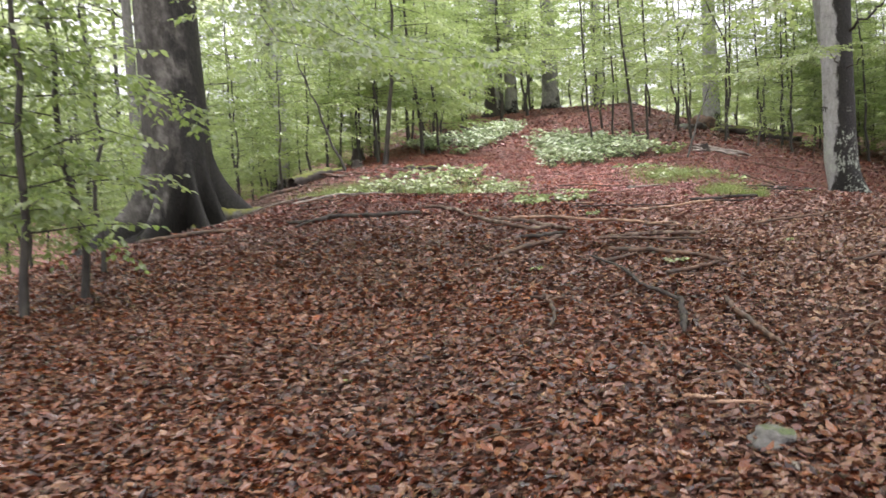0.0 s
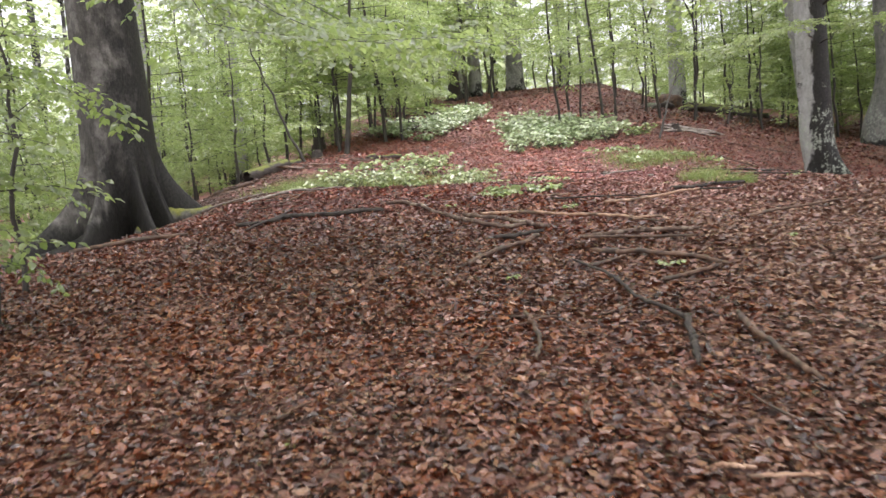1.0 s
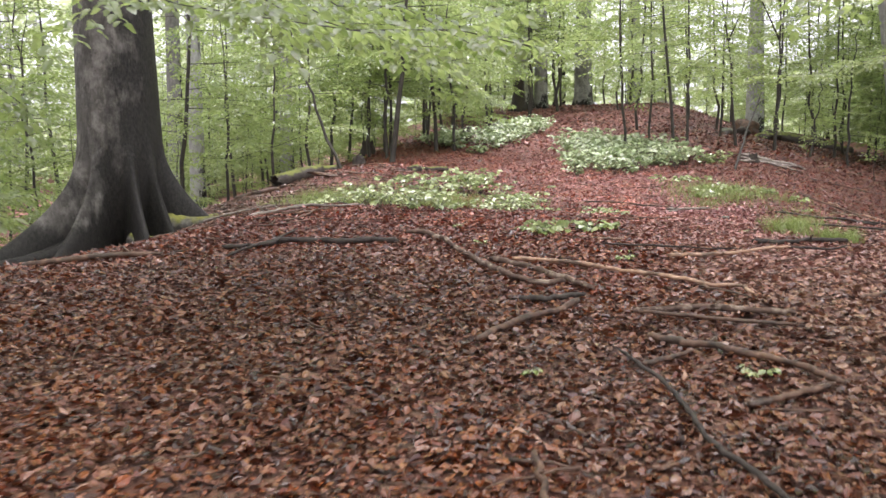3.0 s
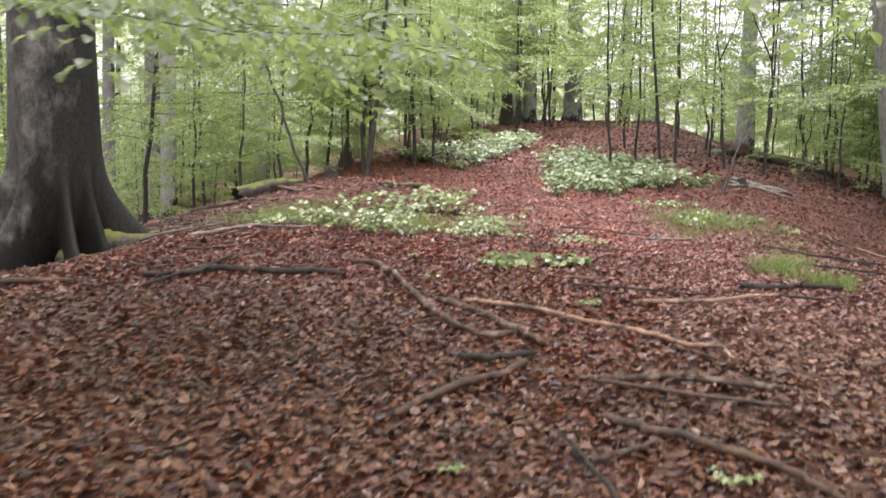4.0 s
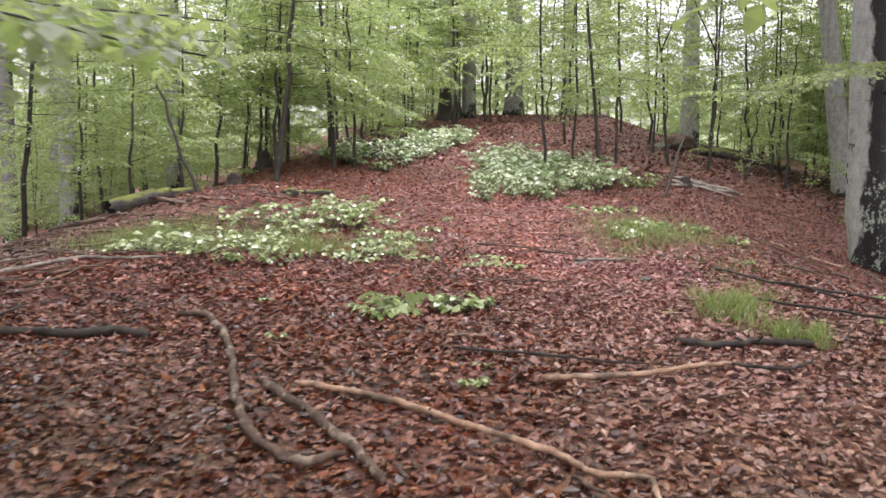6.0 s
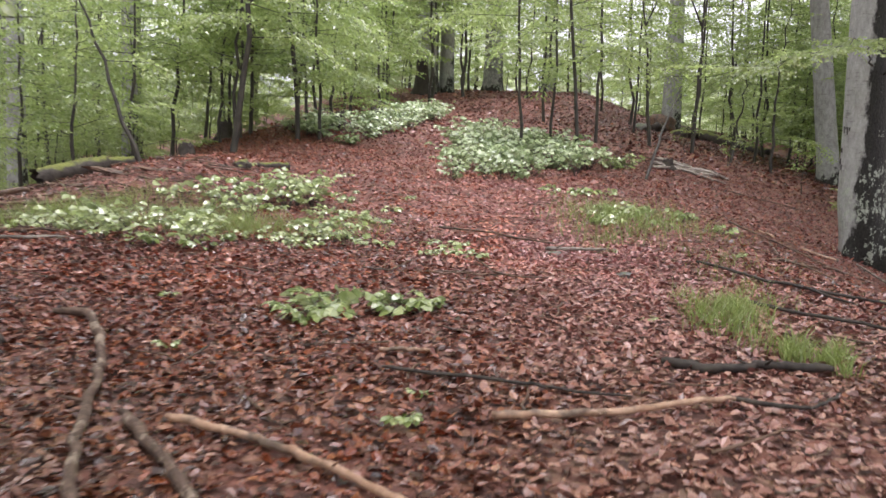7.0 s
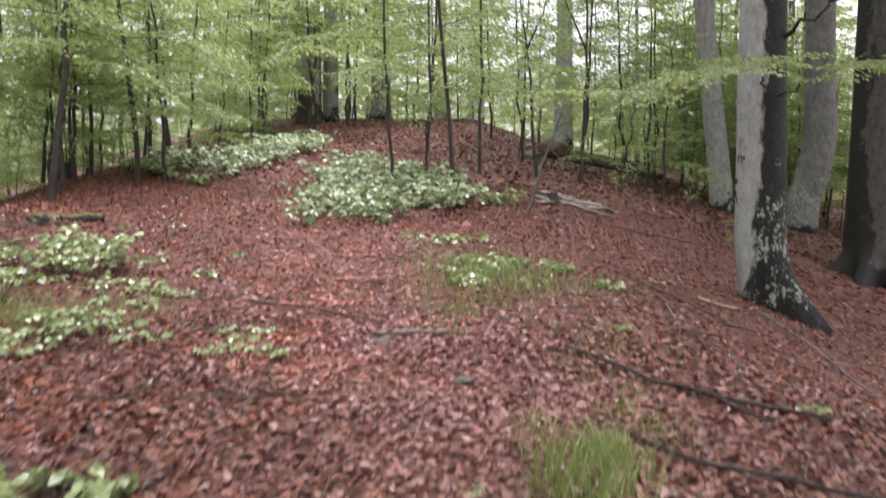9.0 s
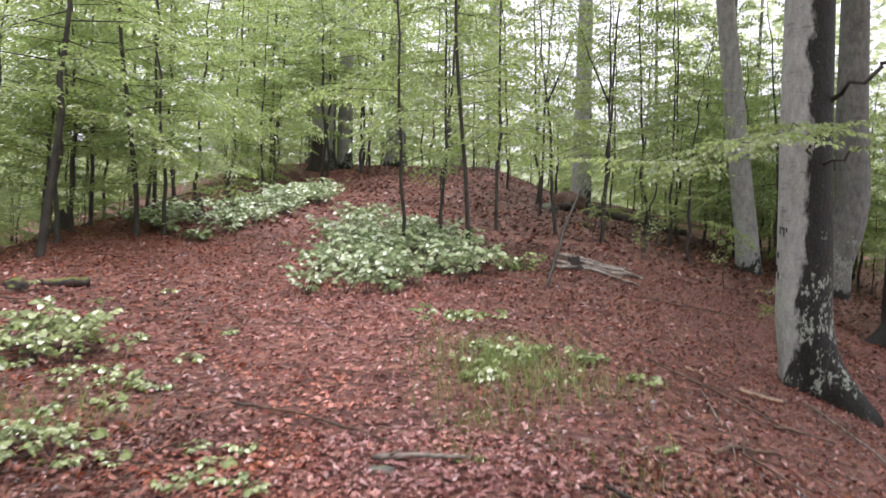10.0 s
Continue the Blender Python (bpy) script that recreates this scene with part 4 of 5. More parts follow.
bough(right_beech, [(5.8, 23.1, 6.3), (6.2, 22.0, 6.0), (6.6, 21.2, 5.6), (7.0, 20.6, 5.2)], 0.03, 0.004, 94, first=0.3, reach=0.55)
edge_tree = special_sapling(-7.9, 29.6, 0, seed=78, height=7.0, r0=0.05, branches=18, first=2.2, spread=2.2)
bough(edge_tree, [(-7.9, 29.6, 4.1), (-6.6, 29.3, 4.25), (-5.3, 29.1, 3.95), (-4.2, 29.0, 3.45)], 0.02, 0.004, 95, leaf=0.09, first=0.15, reach=0.65)
bough(edge_tree, [(-7.9, 29.6, 3.7), (-7.0, 28.8, 3.9), (-6.0, 28.3, 3.75), (-5.1, 28.0, 3.4)], 0.02, 0.004, 96, leaf=0.09, first=0.15, reach=0.55)
side_tree = special_sapling(4.9, 6.9, 40, seed=76, height=6.0, r0=0.04, leaf=0.075, branches=20, first=2.6, fine=2, spread=1.4)
bough(side_tree, [(4.9, 6.9, 3.4), (3.6, 7.0, 3.3), (2.2, 7.2, 2.75), (1.3, 7.3, 2.45), (0.7, 7.4, 2.35)], 0.02, 0.003, 84, first=0.35, reach=0.4)
left_tree = special_sapling(-5.1, 6.0, 200, seed=77, height=5.2, r0=0.03, leaf=0.075, branches=18, first=2.3, fine=2, spread=1.3)
bough(left_tree, [(-5.1, 6.0, 2.6), (-4.5, 6.4, 2.45), (-3.9, 6.7, 2.2), (-3.3, 6.95, 1.86)], 0.014, 0.003, 85, first=0.1, reach=0.24)
for k, (z0, tip) in enumerate([(1.25, (-4.05, 6.75, 0.78)), (1.9, (-3.95, 6.4, 1.45)), (2.5, (-3.95, 6.3, 2.1)), (1.6, (-4.1, 6.2, 1.15)), (3.0, (-4.0, 6.3, 2.6)), (2.2, (-4.3, 6.1, 1.75))]):
    bough(left_tree, [(-5.6, 5.7 + 0.1 * k, z0), (-5.0, 6.0, z0 - 0.05), ((tip[0] - 5.0) / 2, (tip[1] + 6.0) / 2, (tip[2] + z0) / 2 + 0.05), tip], 0.012, 0.003, 120 + k, first=0.1, reach=0.2)


# ---- undergrowth: low leafy plants ----
def plant_arrays(seed, height, stems, spread, leaf):
    """Stems and leaf blades of a low plant: several stems with a few broad leaves each."""
    g = np.random.default_rng(seed)
    tubes, P, D = [], [], []
    for i in range(stems):
        az = i * 2.4 + g.uniform(-0.5, 0.5)
        out = spread * g.uniform(0.35, 1.0)
        h = height * g.uniform(0.55, 1.1)
        q = np.linspace(0, 1, 5)
        C = np.stack([np.cos(az) * out * q**1.3, np.sin(az) * out * q**1.3, h * (q - 0.22 * q**3) - 0.04], 1)
        tubes.append(tube(C, np.linspace(0.005, 0.002, 5), 4))
        for k in g.uniform(0.5, 1.0, 2).tolist() + [1.0]:
            at = np.array([np.interp(k, q, C[:, j]) for j in range(3)])
            for w in range(3 if k == 1.0 else 2):
                a = az + (w - 1) * 1.15 + g.uniform(-0.4, 0.4)
                P.append(at + np.array([math.cos(a), math.sin(a), 0]) * 0.02)
                D.append((math.cos(a), math.sin(a), g.uniform(-0.45, 0.15)))
    P, D = np.array(P), unit(np.array(D))
    N = unit(np.array([0, 0, 1.0]) + g.normal(scale=0.50, size=P.shape))
    L = leaf * g.uniform(0.65, 1.35, len(P))
    return merged(tubes), leaves(P, D, N, L, L * 0.70, 2, 0.10, 0.18)


def build_undergrowth():
    g = np.random.default_rng(51)
    kinds = [plant_arrays(91, 0.55, 8, 0.46, 0.108), plant_arrays(92, 0.45, 7, 0.42, 0.102), plant_arrays(93, 0.62, 9, 0.48, 0.112),
             plant_arrays(94, 0.16, 4, 0.16, 0.098), plant_arrays(95, 0.20, 5, 0.22, 0.105), plant_arrays(96, 0.30, 6, 0.28, 0.115)]
    spots = [[] for _ in kinds]

    def clump(poly, count, which, lo, hi, joined=""):
        """Plants strewn inside a polygon of the plan, loosely bunched."""
        px, py = zip(*poly)
        stems, blades, done = [], [], 0
        while done < count:
            x, y = g.uniform(min(px), max(px)), g.uniform(min(py), max(py))
            inside = False
            for (ax, ay), (bx, by) in zip(poly, poly[1:] + poly[:1]):
                if (ay > y) != (by > y) and x < ax + (y - ay) * (bx - ax) / (by - ay):
                    inside = not inside
            if not inside or noise.noise(Vector((x * 1.1, y * 0.9, 3.0))) < g.uniform(-0.6, 0.0):
                continue
            done += 1
            k = g.uniform(lo, hi)
            which_one = int(g.choice(which))
            if not joined:
                spots[which_one].append((x, y, k))
                continue
            t = g.uniform(0, 6.283)
            rot = np.array([[math.cos(t), math.sin(t), 0], [-math.sin(t), math.cos(t), 0], [0, 0, 1]]) * k
            at = np.array([x, y, float(land(x, y))])
            for (V, F), into in zip(kinds[which_one], (stems, blades)):
                into.append((V @ rot + at, F))
        if joined:
            thing = new("undergrowth")
            tagged(thing, joined, "undergrowth", kind="stuff")
            tagged(part("stem_mass", np_mesh("stem_mass", *merged(stems), True), M["stem"], thing), kind="stuff")
            tagged(part("foliage", np_mesh("foliage", *merged(blades)), M["glare_plant"], thing), kind="stuff")

    def patch(cx, cy, rx, ry, turn, count, which, lo, hi):
        c, s = math.cos(turn), math.sin(turn)
        for _ in range(count):
            r, a = math.sqrt(g.uniform()), g.uniform(0, 6.283)
            r *= 0.8 + 0.2 * math.sin(3 * a + cx)
            u, v = r * rx * math.cos(a), r * ry * math.sin(a)
            spots[int(g.choice(which))].append((cx + c * u - s * v, cy + s * u + c * v, g.uniform(lo, hi) * (1.12 - 0.4 * r)))

    clump([(-1.55, 23.3), (-0.65, 23.5), (0.25, 24.1), (0.8, 25.0), (1.2, 27.2), (0.5, 29.7), (-2.2, 28.2), (-1.9, 26.0)], 92, (0, 1, 2, 5), 0.5, 1.3,
          "dense clump of green leafy plants beside the path, whitened for sky glare")
    clump([(-2.15, 27.6), (0.4, 29.7), (-0.55, 33.2), (-2.0, 36.6), (-2.8, 35.5), (-2.5, 30.9)], 58, (0, 1, 2), 0.65, 1.4, "green leafy plants along the path, whitened for sky glare")
    patch(1.7, 27.0, 0.35, 0.5, 0.0, 9, (1, 5), 0.75, 1.1)
    clump([(-5.9, 28.8), (-4.7, 28.4), (-4.15, 33.0), (-4.25, 36.4), (-5.35, 38.0), (-5.7, 31.8), (-6.5, 30.4)], 80, (0, 1, 5), 0.7, 1.2,
          "low green plants on the far side of the path, whitened for sky glare")
    clump([(-7.0, 29.6), (-6.0, 29.2), (-5.6, 31.4), (-6.6, 31.8)], 16, (0, 1, 5), 0.7, 1.1, "low green plants under young beeches, whitened for sky glare")
    clump([(-5.4, 36.8), (-4.2, 37.5), (-4.35, 44.6), (-5.45, 46.1), (-6.15, 41.2)], 56, (0, 1, 2), 0.9, 1.4, "green leafy plants climbing the spur, whitened for sky glare")
    clump([(-5.1, 18.0), (-3.5, 17.2), (-2.6, 18.4), (-3.0, 20.0), (-4.4, 20.4)], 15, (0, 1, 2), 0.8, 1.25)
    clump([(-5.4, 15.2), (-3.4, 14.0), (-1.8, 14.6), (-1.5, 18.5), (-3.0, 20.4), (-5.2, 20.0)], 17, (1, 5, 4), 0.6, 1.05)
    clump([(-4.4, 14.9), (-3.4, 14.1), (-2.7, 14.1), (-2.7, 15.4), (-3.9, 16.2)], 11, (0, 1, 5), 0.7, 1.0)
    clump([(-2.7, 14.7), (-2.1, 14.4), (-1.7, 15.8), (-2.4, 16.4)], 8, (1, 5), 0.5, 0.85)
    clump([(-2.6, 16.4), (-1.7, 15.9), (-1.4, 18.6), (-2.5, 18.6)], 7, (1, 5, 4), 0.6, 0.9)
    patch(-4.7, 16.6, 1.0, 1.8, 0.0, 9, (4, 3), 0.7, 1.0)
    patch(-1.0, 12.55, 0.30, 0.40, 0.3, 5, (4, 5), 0.75, 1.0)
    patch(-0.52, 12.75, 0.28, 0.22, 0.0, 3, (4, 5), 0.8, 1.05)
    patch(-0.5, 15.6, 0.4, 0.4, 0.0, 5, (3, 4), 0.8, 1.1)
    patch(1.6, 19.6, 1.1, 1.2, 0.0, 15, (3, 4, 5), 0.8, 1.1)
    patch(0.6, 22.0, 1.0, 0.5, 0.0, 7, (3, 4), 0.7, 1.0)
    for x, y, k in [(-0.14, 10.72, 0.9), (-0.55, 7.33, 0.6), (-1.25, 4.21, 0.6), (1.66, 8.3, 0.7), (0.65, 7.48, 0.9), (-0.12, 11.09, 0.6), (-1.6, 11.6, 0.7),
                    (-2.1, 12.6, 0.9), (-3.28, 18.6, 1.3), (-2.7, 18.5, 1.3), (-4.1, 20.5, 1.2), (-3.6, 20.5, 1.2), (-2.4, 18.6, 1.5), (-2.7, 20.0, 1.3), (-1.8, 18.1, 1.5), (-1.85, 19.2, 1.2), (-1.86, 20.5, 1.2),
                    (-1.95, 16.65, 1.3), (-1.7, 16.5, 1.4), (-1.9, 17.5, 1.5), (-0.9, 16.4, 1.1), (-0.63, 16.0, 1.1), (-0.56, 16.45, 1.1), (-1.58, 15.9, 1.3), (-1.3, 16.05, 1.2), (-4.9, 21.9, 1.3), (-3.4, 23.0, 1.0), (0.97, 16.4, 0.9), (2.4, 17.0, 0.8), (2.1, 12.2, 0.7), (2.7, 12.9, 1.0), (3.1, 14.6, 0.9), (1.1, 13.0, 0.5)]:
        spots[3].append((x, y, 0.78 * k))
    for (stem_arrays, blade_arrays), where in zip(kinds, spots):
        if not where:
            continue
        thing = new("woodland_plant")
        tagged(thing, "low woodland plant with broad green wet leaves, paled for sky glare", "plant", "undergrowth")
        tagged(part("stem", np_mesh("stem", *stem_arrays, True), M["stem"], thing), kind="stuff")
        tagged(part("foliage", np_mesh("foliage", *blade_arrays), M["plant"], thing), kind="stuff")
        plant_out(thing, where, g, 6)


build_undergrowth()


def seedling_beech(x, y, height, seed):
    t = sapling(seed, height, 0.012, 9, height * 0.35, leaf=0.085, reach=0.35, spread=0.75)
    t.matrix_basis = pose(x, y, float(land(x, y)), 0, 0, seed * 40)
    return tagged(t, "small beech seedling with pale green drooping leaves")


seedling_beech(4.8, 31.9, 1.2, 101)
seedling_beech(6.6, 31.5, 1.45, 102)
seedling_beech(3.9, 34.0, 1.3, 103)
seedling_beech(6.6, 27.5, 1.15, 104)
seedling_beech(6.0, 36.7, 1.5, 105)


def grass_patch(cx, cy, rx, ry, count, height, seed, label):
    g = np.random.default_rng(seed)
    r, a = np.sqrt(g.uniform(size=count)), g.uniform(0, 6.283, count)
    r = r * (0.75 + 0.25 * np.sin(3 * a + seed)) * g.uniform(0.7, 1.25, count)
    tuft = g.integers(0, max(6, count // 28), count)
    away = g.normal(scale=0.40, size=(2, count))[:, tuft] * 0.95
    x = cx + rx * (0.45 * r * np.cos(a) + away[0])
    y = cy + ry * (0.45 * r * np.sin(a) + away[1])
    B = np.stack([x, y, ground(x, y) - 0.01], 1)
    t = g.uniform(0, 6.283, count)
    side = np.stack([np.cos(t), np.sin(t), 0 * t], 1)
    b = g.uniform(0, 6.283, count)
    bend = np.stack([np.cos(b), np.sin(b), 0 * b], 1)
    h = (height * g.uniform(0.5, 1.2, count) * (1.1 - 0.5 * r))[:, None]
    w = g.uniform(0.0018, 0.0042, count)[:, None]
    up = np.array([0, 0, 1.0])
    mid = B + up * h * 0.6 + bend * h * 0.18
    tip = B + up * h * 0.92 + bend * h * 0.6
    V = np.stack([B - side * w, B + side * w, mid + side * w * 0.8, mid - side * w * 0.8, tip + side * w * 0.1, tip - side * w * 0.1], 1).reshape(-1, 3)
    k = np.arange(count)[:, None] * 6
    ob = part("grass_patch", np_mesh("grass_patch", V, np.vstack([k + [0, 1, 2, 3], k + [3, 2, 4, 5]])), M["grass"])
    tagged(ob, label, "grass", kind="stuff")


grass_patch(1.5, 19.2, 1.3, 2.0, 1500, 0.26, 1, "tuft of fresh green woodland grass by the path")
grass_patch(1.58, 13.1, 0.38, 1.0, 950, 0.19, 2, "small patch of bright green grass among leaves")
grass_patch(1.92, 12.15, 0.2, 0.30, 520, 0.18, 3, "small tuft of bright green grass")
grass_patch(1.15, 17.4, 0.6, 0.9, 230, 0.15, 4, "sparse green grass among fallen leaves")
grass_patch(-4.9, 16.9, 1.1, 1.9, 1700, 0.27, 5, "thin woodland grass beside the undergrowth")
grass_patch(2.3, 16.4, 0.9, 1.2, 230, 0.13, 6, "sparse green grass among fallen leaves")
grass_patch(-3.2, 16.6, 1.6, 1.9, 1700, 0.29, 7, "thin grass growing through the undergrowth")
grass_patch(2.0, 14.3, 0.5, 0.8, 160, 0.14, 8, "sparse green grass among fallen leaves")


# ---- fallen branches ----
def fallen_branch(points, r0, r1, material, label, seed, lift=0.6, stubs=2, name="fallen_branch"):
    """A crooked branch that lies on the leaves; points are on the ground plan."""
    g = np.random.default_rng(seed)
    xy = resample(points, max(20, 6 * len(points)), 0.003 + 0.10 * r0, seed)
    n = len(xy)
    swell = np.convolve(g.normal(scale=0.16, size=n + 4), np.ones(5) / 5, "valid")
    R = 0.79 * np.linspace(r0, r1, n) * (1 + swell)
    R[[0, 1, -2, -1]] *= (0.7, 0.9, 0.85, 0.6)
    C = np.column_stack([xy, ground(xy[:, 0], xy[:, 1]) + R * (lift - 0.2) + 0.026 + 1.3 * np.maximum(0, 0.022 - R)])
    C[1:-1, 2] += np.abs(np.convolve(g.normal(scale=0.5 * r0, size=n + 2), np.ones(5) / 5, "valid"))
    ob = part(name, np_mesh(name, *tube(C, R, 10, 0.035, seed), True), M[material])
    for _ in range(stubs):
        i = int(g.integers(2, n - 2))
        a = g.uniform(0, 6.283)
        length = g.uniform(2, 6) * R[i]
        e = C[i] + np.array([math.cos(a), math.sin(a), g.uniform(0.1, 0.7)]) * length
        part("twig_stub", np_mesh("twig_stub", *tube([C[i], (C[i] + e) / 2, e], [R[i] * 0.45, R[i] * 0.35, R[i] * 0.22], 6), True), M[material], ob)
    tagged(ob, label, "branch", "fallen branches")
    return ob


DEAD, PALE, BLACK = "grey-brown dead branch lying on fallen leaves", "bark-stripped pale branch lying on the leaves", "wet black rotting branch on the leaves"
fallen_branch([(-2.48, 11.95), (-2.25, 11.95), (-1.92, 11.48), (-1.65, 10.94), (-1.37, 10.26), (-1.07, 9.68), (-0.84, 9.44), (-0.68, 9.39), (-0.56, 9.54)], 0.033, 0.027, "peel",
              "crooked thick dead branch curving across the leaves", 201, 0.9)
fallen_branch([(-1.32, 10.54), (-1.02, 10.19), (-0.73, 9.85), (-0.52, 9.61), (-0.32, 9.26)], 0.032, 0.027, "peel", "mottled dead branch lying in the leaves", 202)
fallen_branch([(-1.11, 10.52), (-0.84, 10.41), (-0.52, 10.25), (-0.22, 10.1), (0.09, 9.84), (0.35, 9.68), (0.55, 9.46), (0.77, 9.44)], 0.024, 0.018, "pale",
              "long orange-brown bark-stripped branch on leaves", 203, 0.9)
fallen_branch([(0.44, 9.42), (0.61, 9.18), (0.75, 8.99)], 0.014, 0.008, "dead", "thin dead twig on the leaves", 204)
fallen_branch([(0.75, 9.42), (0.79, 9.1)], 0.018, 0.010, "pale", "short pale stick on the leaves", 205)
fallen_branch([(-4.12, 10.89), (-3.75, 11.0), (-3.59, 11.22), (-3.19, 11.31), (-2.85, 11.31), (-2.73, 11.48), (-2.40, 11.33)], 0.034, 0.046, "black", "thick dark dead branch lying on leaves", 206)
fallen_branch([(-3.81, 10.38), (-3.79, 10.83), (-3.73, 11.3), (-3.76, 12.03)], 0.018, 0.013, "black", BLACK, 207, 1.2)
fallen_branch([(-4.88, 13.16), (-4.55, 13.56), (-4.2, 13.79), (-3.6, 14.0)], 0.034, 0.016, "rot", "pale weathered stick by the old beech", 208)
fallen_branch([(-5.75, 13.6), (-5.4, 13.55), (-5.25, 13.9), (-4.9, 14.1)], 0.022, 0.012, "rot", "pale bent stick against a mossy root", 243, 1.5)
fallen_branch([(-7.51, 18.19), (-6.91, 17.93), (-6.6, 18.23)], 0.06, 0.05, "dead", "short thick dead branch near a log", 209)
fallen_branch([(-0.95, 7.91), (-0.85, 8.18), (-0.7, 8.49), (-0.52, 8.65), (-0.41, 8.9)], 0.026, 0.032, "dead", DEAD, 210)
fallen_branch([(-0.03, 8.62), (0.2, 8.65), (0.42, 8.75), (0.66, 8.68), (0.99, 8.63)], 0.028, 0.022, "peel", DEAD, 211)
fallen_branch([(0.24, 10.80), (0.50, 10.88), (0.75, 10.93), (1.10, 11.04), (1.32, 11.13)], 0.024, 0.017, "pale", PALE, 212)
fallen_branch([(1.28, 11.16), (1.46, 11.06), (1.66, 11.11), (1.84, 11.35)], 0.014, 0.009, "black", "thin dark twig on the leaves", 244)
fallen_branch([(1.07, 11.85), (1.28, 11.73), (1.62, 11.81), (1.94, 11.84)], 0.036, 0.028, "black", "thick blackened branch lying on the leaves", 213)
fallen_branch([(-0.35, 11.32), (-0.08, 11.26), (0.22, 11.25), (0.55, 11.18), (0.86, 11.12)], 0.012, 0.008, "black", "thin dark stick on the leaves", 214)
fallen_branch([(-0.42, 11.57), (-0.16, 11.66)], 0.016, 0.013, "pale", "short pale stick on the leaves", 215, stubs=0)
fallen_branch([(0.07, 8.04), (0.26, 7.92), (0.49, 7.78), (0.71, 7.65), (0.91, 7.48), (1.03, 7.32)], 0.028, 0.022, "dead", "forked dead branch lying on the leaves", 216)
fallen_branch([(0.04, 7.48), (0.21, 7.64), (0.32, 7.74)], 0.020, 0.016, "dead", "short dead stick among leaves", 217, stubs=0)
fallen_branch([(0.53, 6.92), (0.72, 7.08), (0.98, 7.29)], 0.024, 0.018, "dead", "short crooked dead stick among leaves", 218)
fallen_branch([(-0.09, 7.75), (0.13, 7.19), (0.25, 6.7), (0.34, 6.33), (0.48, 6.05), (0.58, 5.84)], 0.012, 0.018, "black", BLACK, 219)
fallen_branch([(-0.38, 6.13), (-0.31, 5.85), (-0.26, 5.56), (-0.27, 5.2)], 0.018, 0.016, "dead", "crooked grey stick in the leaves", 220)
fallen_branch([(0.86, 5.94), (0.89, 5.54), (0.95, 5.12), (1.02, 4.7)], 0.024, 0.017, "dead", DEAD, 221)
fallen_branch([(0.56, 5.84), (0.55, 5.4), (0.52, 5.0)], 0.026, 0.020, "black", "dark broken snag in the leaves", 222, 1.8)
fallen_branch([(0.43, 3.81), (0.56, 3.75)], 0.013, 0.011, "pale", "splintered pale wood on the leaves", 223, stubs=0)
fallen_branch([(0.52, 3.68), (0.75, 3.66)], 0.011, 0.009, "pale", "splintered pale wood on the leaves", 224, stubs=0)
fallen_branch([(-0.83, 8.93), (-0.63, 8.91), (-0.37, 9.06)], 0.03, 0.024, "black", BLACK, 225)
fallen_branch([(5.1, 21.8), (5.35, 20.4), (5.15, 18.4)], 0.022, 0.012, "rot", "long pale dead stick beside the lichen beech", 226, 2.0)
fallen_branch([(1.8, 15.89), (2.11, 15.32), (2.25, 14.88), (2.51, 14.67), (2.71, 14.07)], 0.018, 0.014, "black", "thin dark branch among grass and leaves", 227)
fallen_branch([(-0.95, 17.52), (-0.27, 17.22), (0.17, 16.93), (0.44, 16.6)], 0.016, 0.012, "dead", "thin brown stick across the path", 228)
fallen_branch([(0.34, 16.27), (0.59, 16.38), (0.96, 16.31)], 0.030, 0.018, "rot", "grey weathered stick lying on the path", 229)
fallen_branch([(4.04, 20.95), (4.65, 21.31)], 0.03, 0.026, "pale", "short reddish stick near the beech", 230, stubs=0)
fallen_branch([(-5.9, 10.2), (-5.02, 10.46), (-4.6, 10.58)], 0.045, 0.03, "dead", "long dead branch below the old beech", 231)
fallen_branch([(0.01, 8.55), (0.37, 8.45), (0.67, 8.42), (0.94, 8.35)], 0.016, 0.014, "dead", "thin dead stick among the leaves", 232)
fallen_branch([(2.34, 14.83), (2.53, 14.6), (2.76, 14.45), (3.2, 14.3)], 0.018, 0.012, "black", "thin dark branch among grass and leaves", 233)
fallen_branch([(1.88, 13.75), (2.12, 13.26), (2.43, 13.13), (2.9, 12.85)], 0.017, 0.014, "black", "thin dark branch among grass and leaves", 234)
fallen_branch([(-0.3, 15.43), (-0.07, 14.51), (0.16, 14.18), (0.41, 14.15)], 0.010, 0.008, "dead", "thin curled twig on the leaves", 235)
fallen_branch([(-1.11, 14.18), (-0.87, 14.15), (-0.8, 14.77)], 0.010, 0.008, "dead", "thin forked twig on the leaves", 236)
fallen_branch([(3.3, 18.2), (3.0, 17.2), (3.2, 16.4)], 0.014, 0.010, "dead", "thin dead stick by the slope", 237)
fallen_branch([(2.9, 20.6), (3.5, 20.2), (4.2, 19.6)], 0.018, 0.012, "dead", "thin dead stick by the slope", 238)
fallen_branch([(-6.0, 15.6), (-5.2, 16.2), (-4.6, 16.5)], 0.03, 0.02, "dead", "mossy dead stick near the old beech", 239)
fallen_branch([(-6.4, 17.2), (-5.7, 17.4), (-5.2, 18.2)], 0.028, 0.02, "dead", "dead stick among thin grass", 240)
fallen_branch([(1.5, 9.2), (1.9, 9.6), (2.5, 9.7)], 0.02, 0.014, "dead", "thin dead stick among leaves", 241)
fallen_branch([(1.95, 7.1), (2.3, 7.35), (2.8, 7.3)], 0.018, 0.012, "dead", "thin dead stick among leaves", 242)

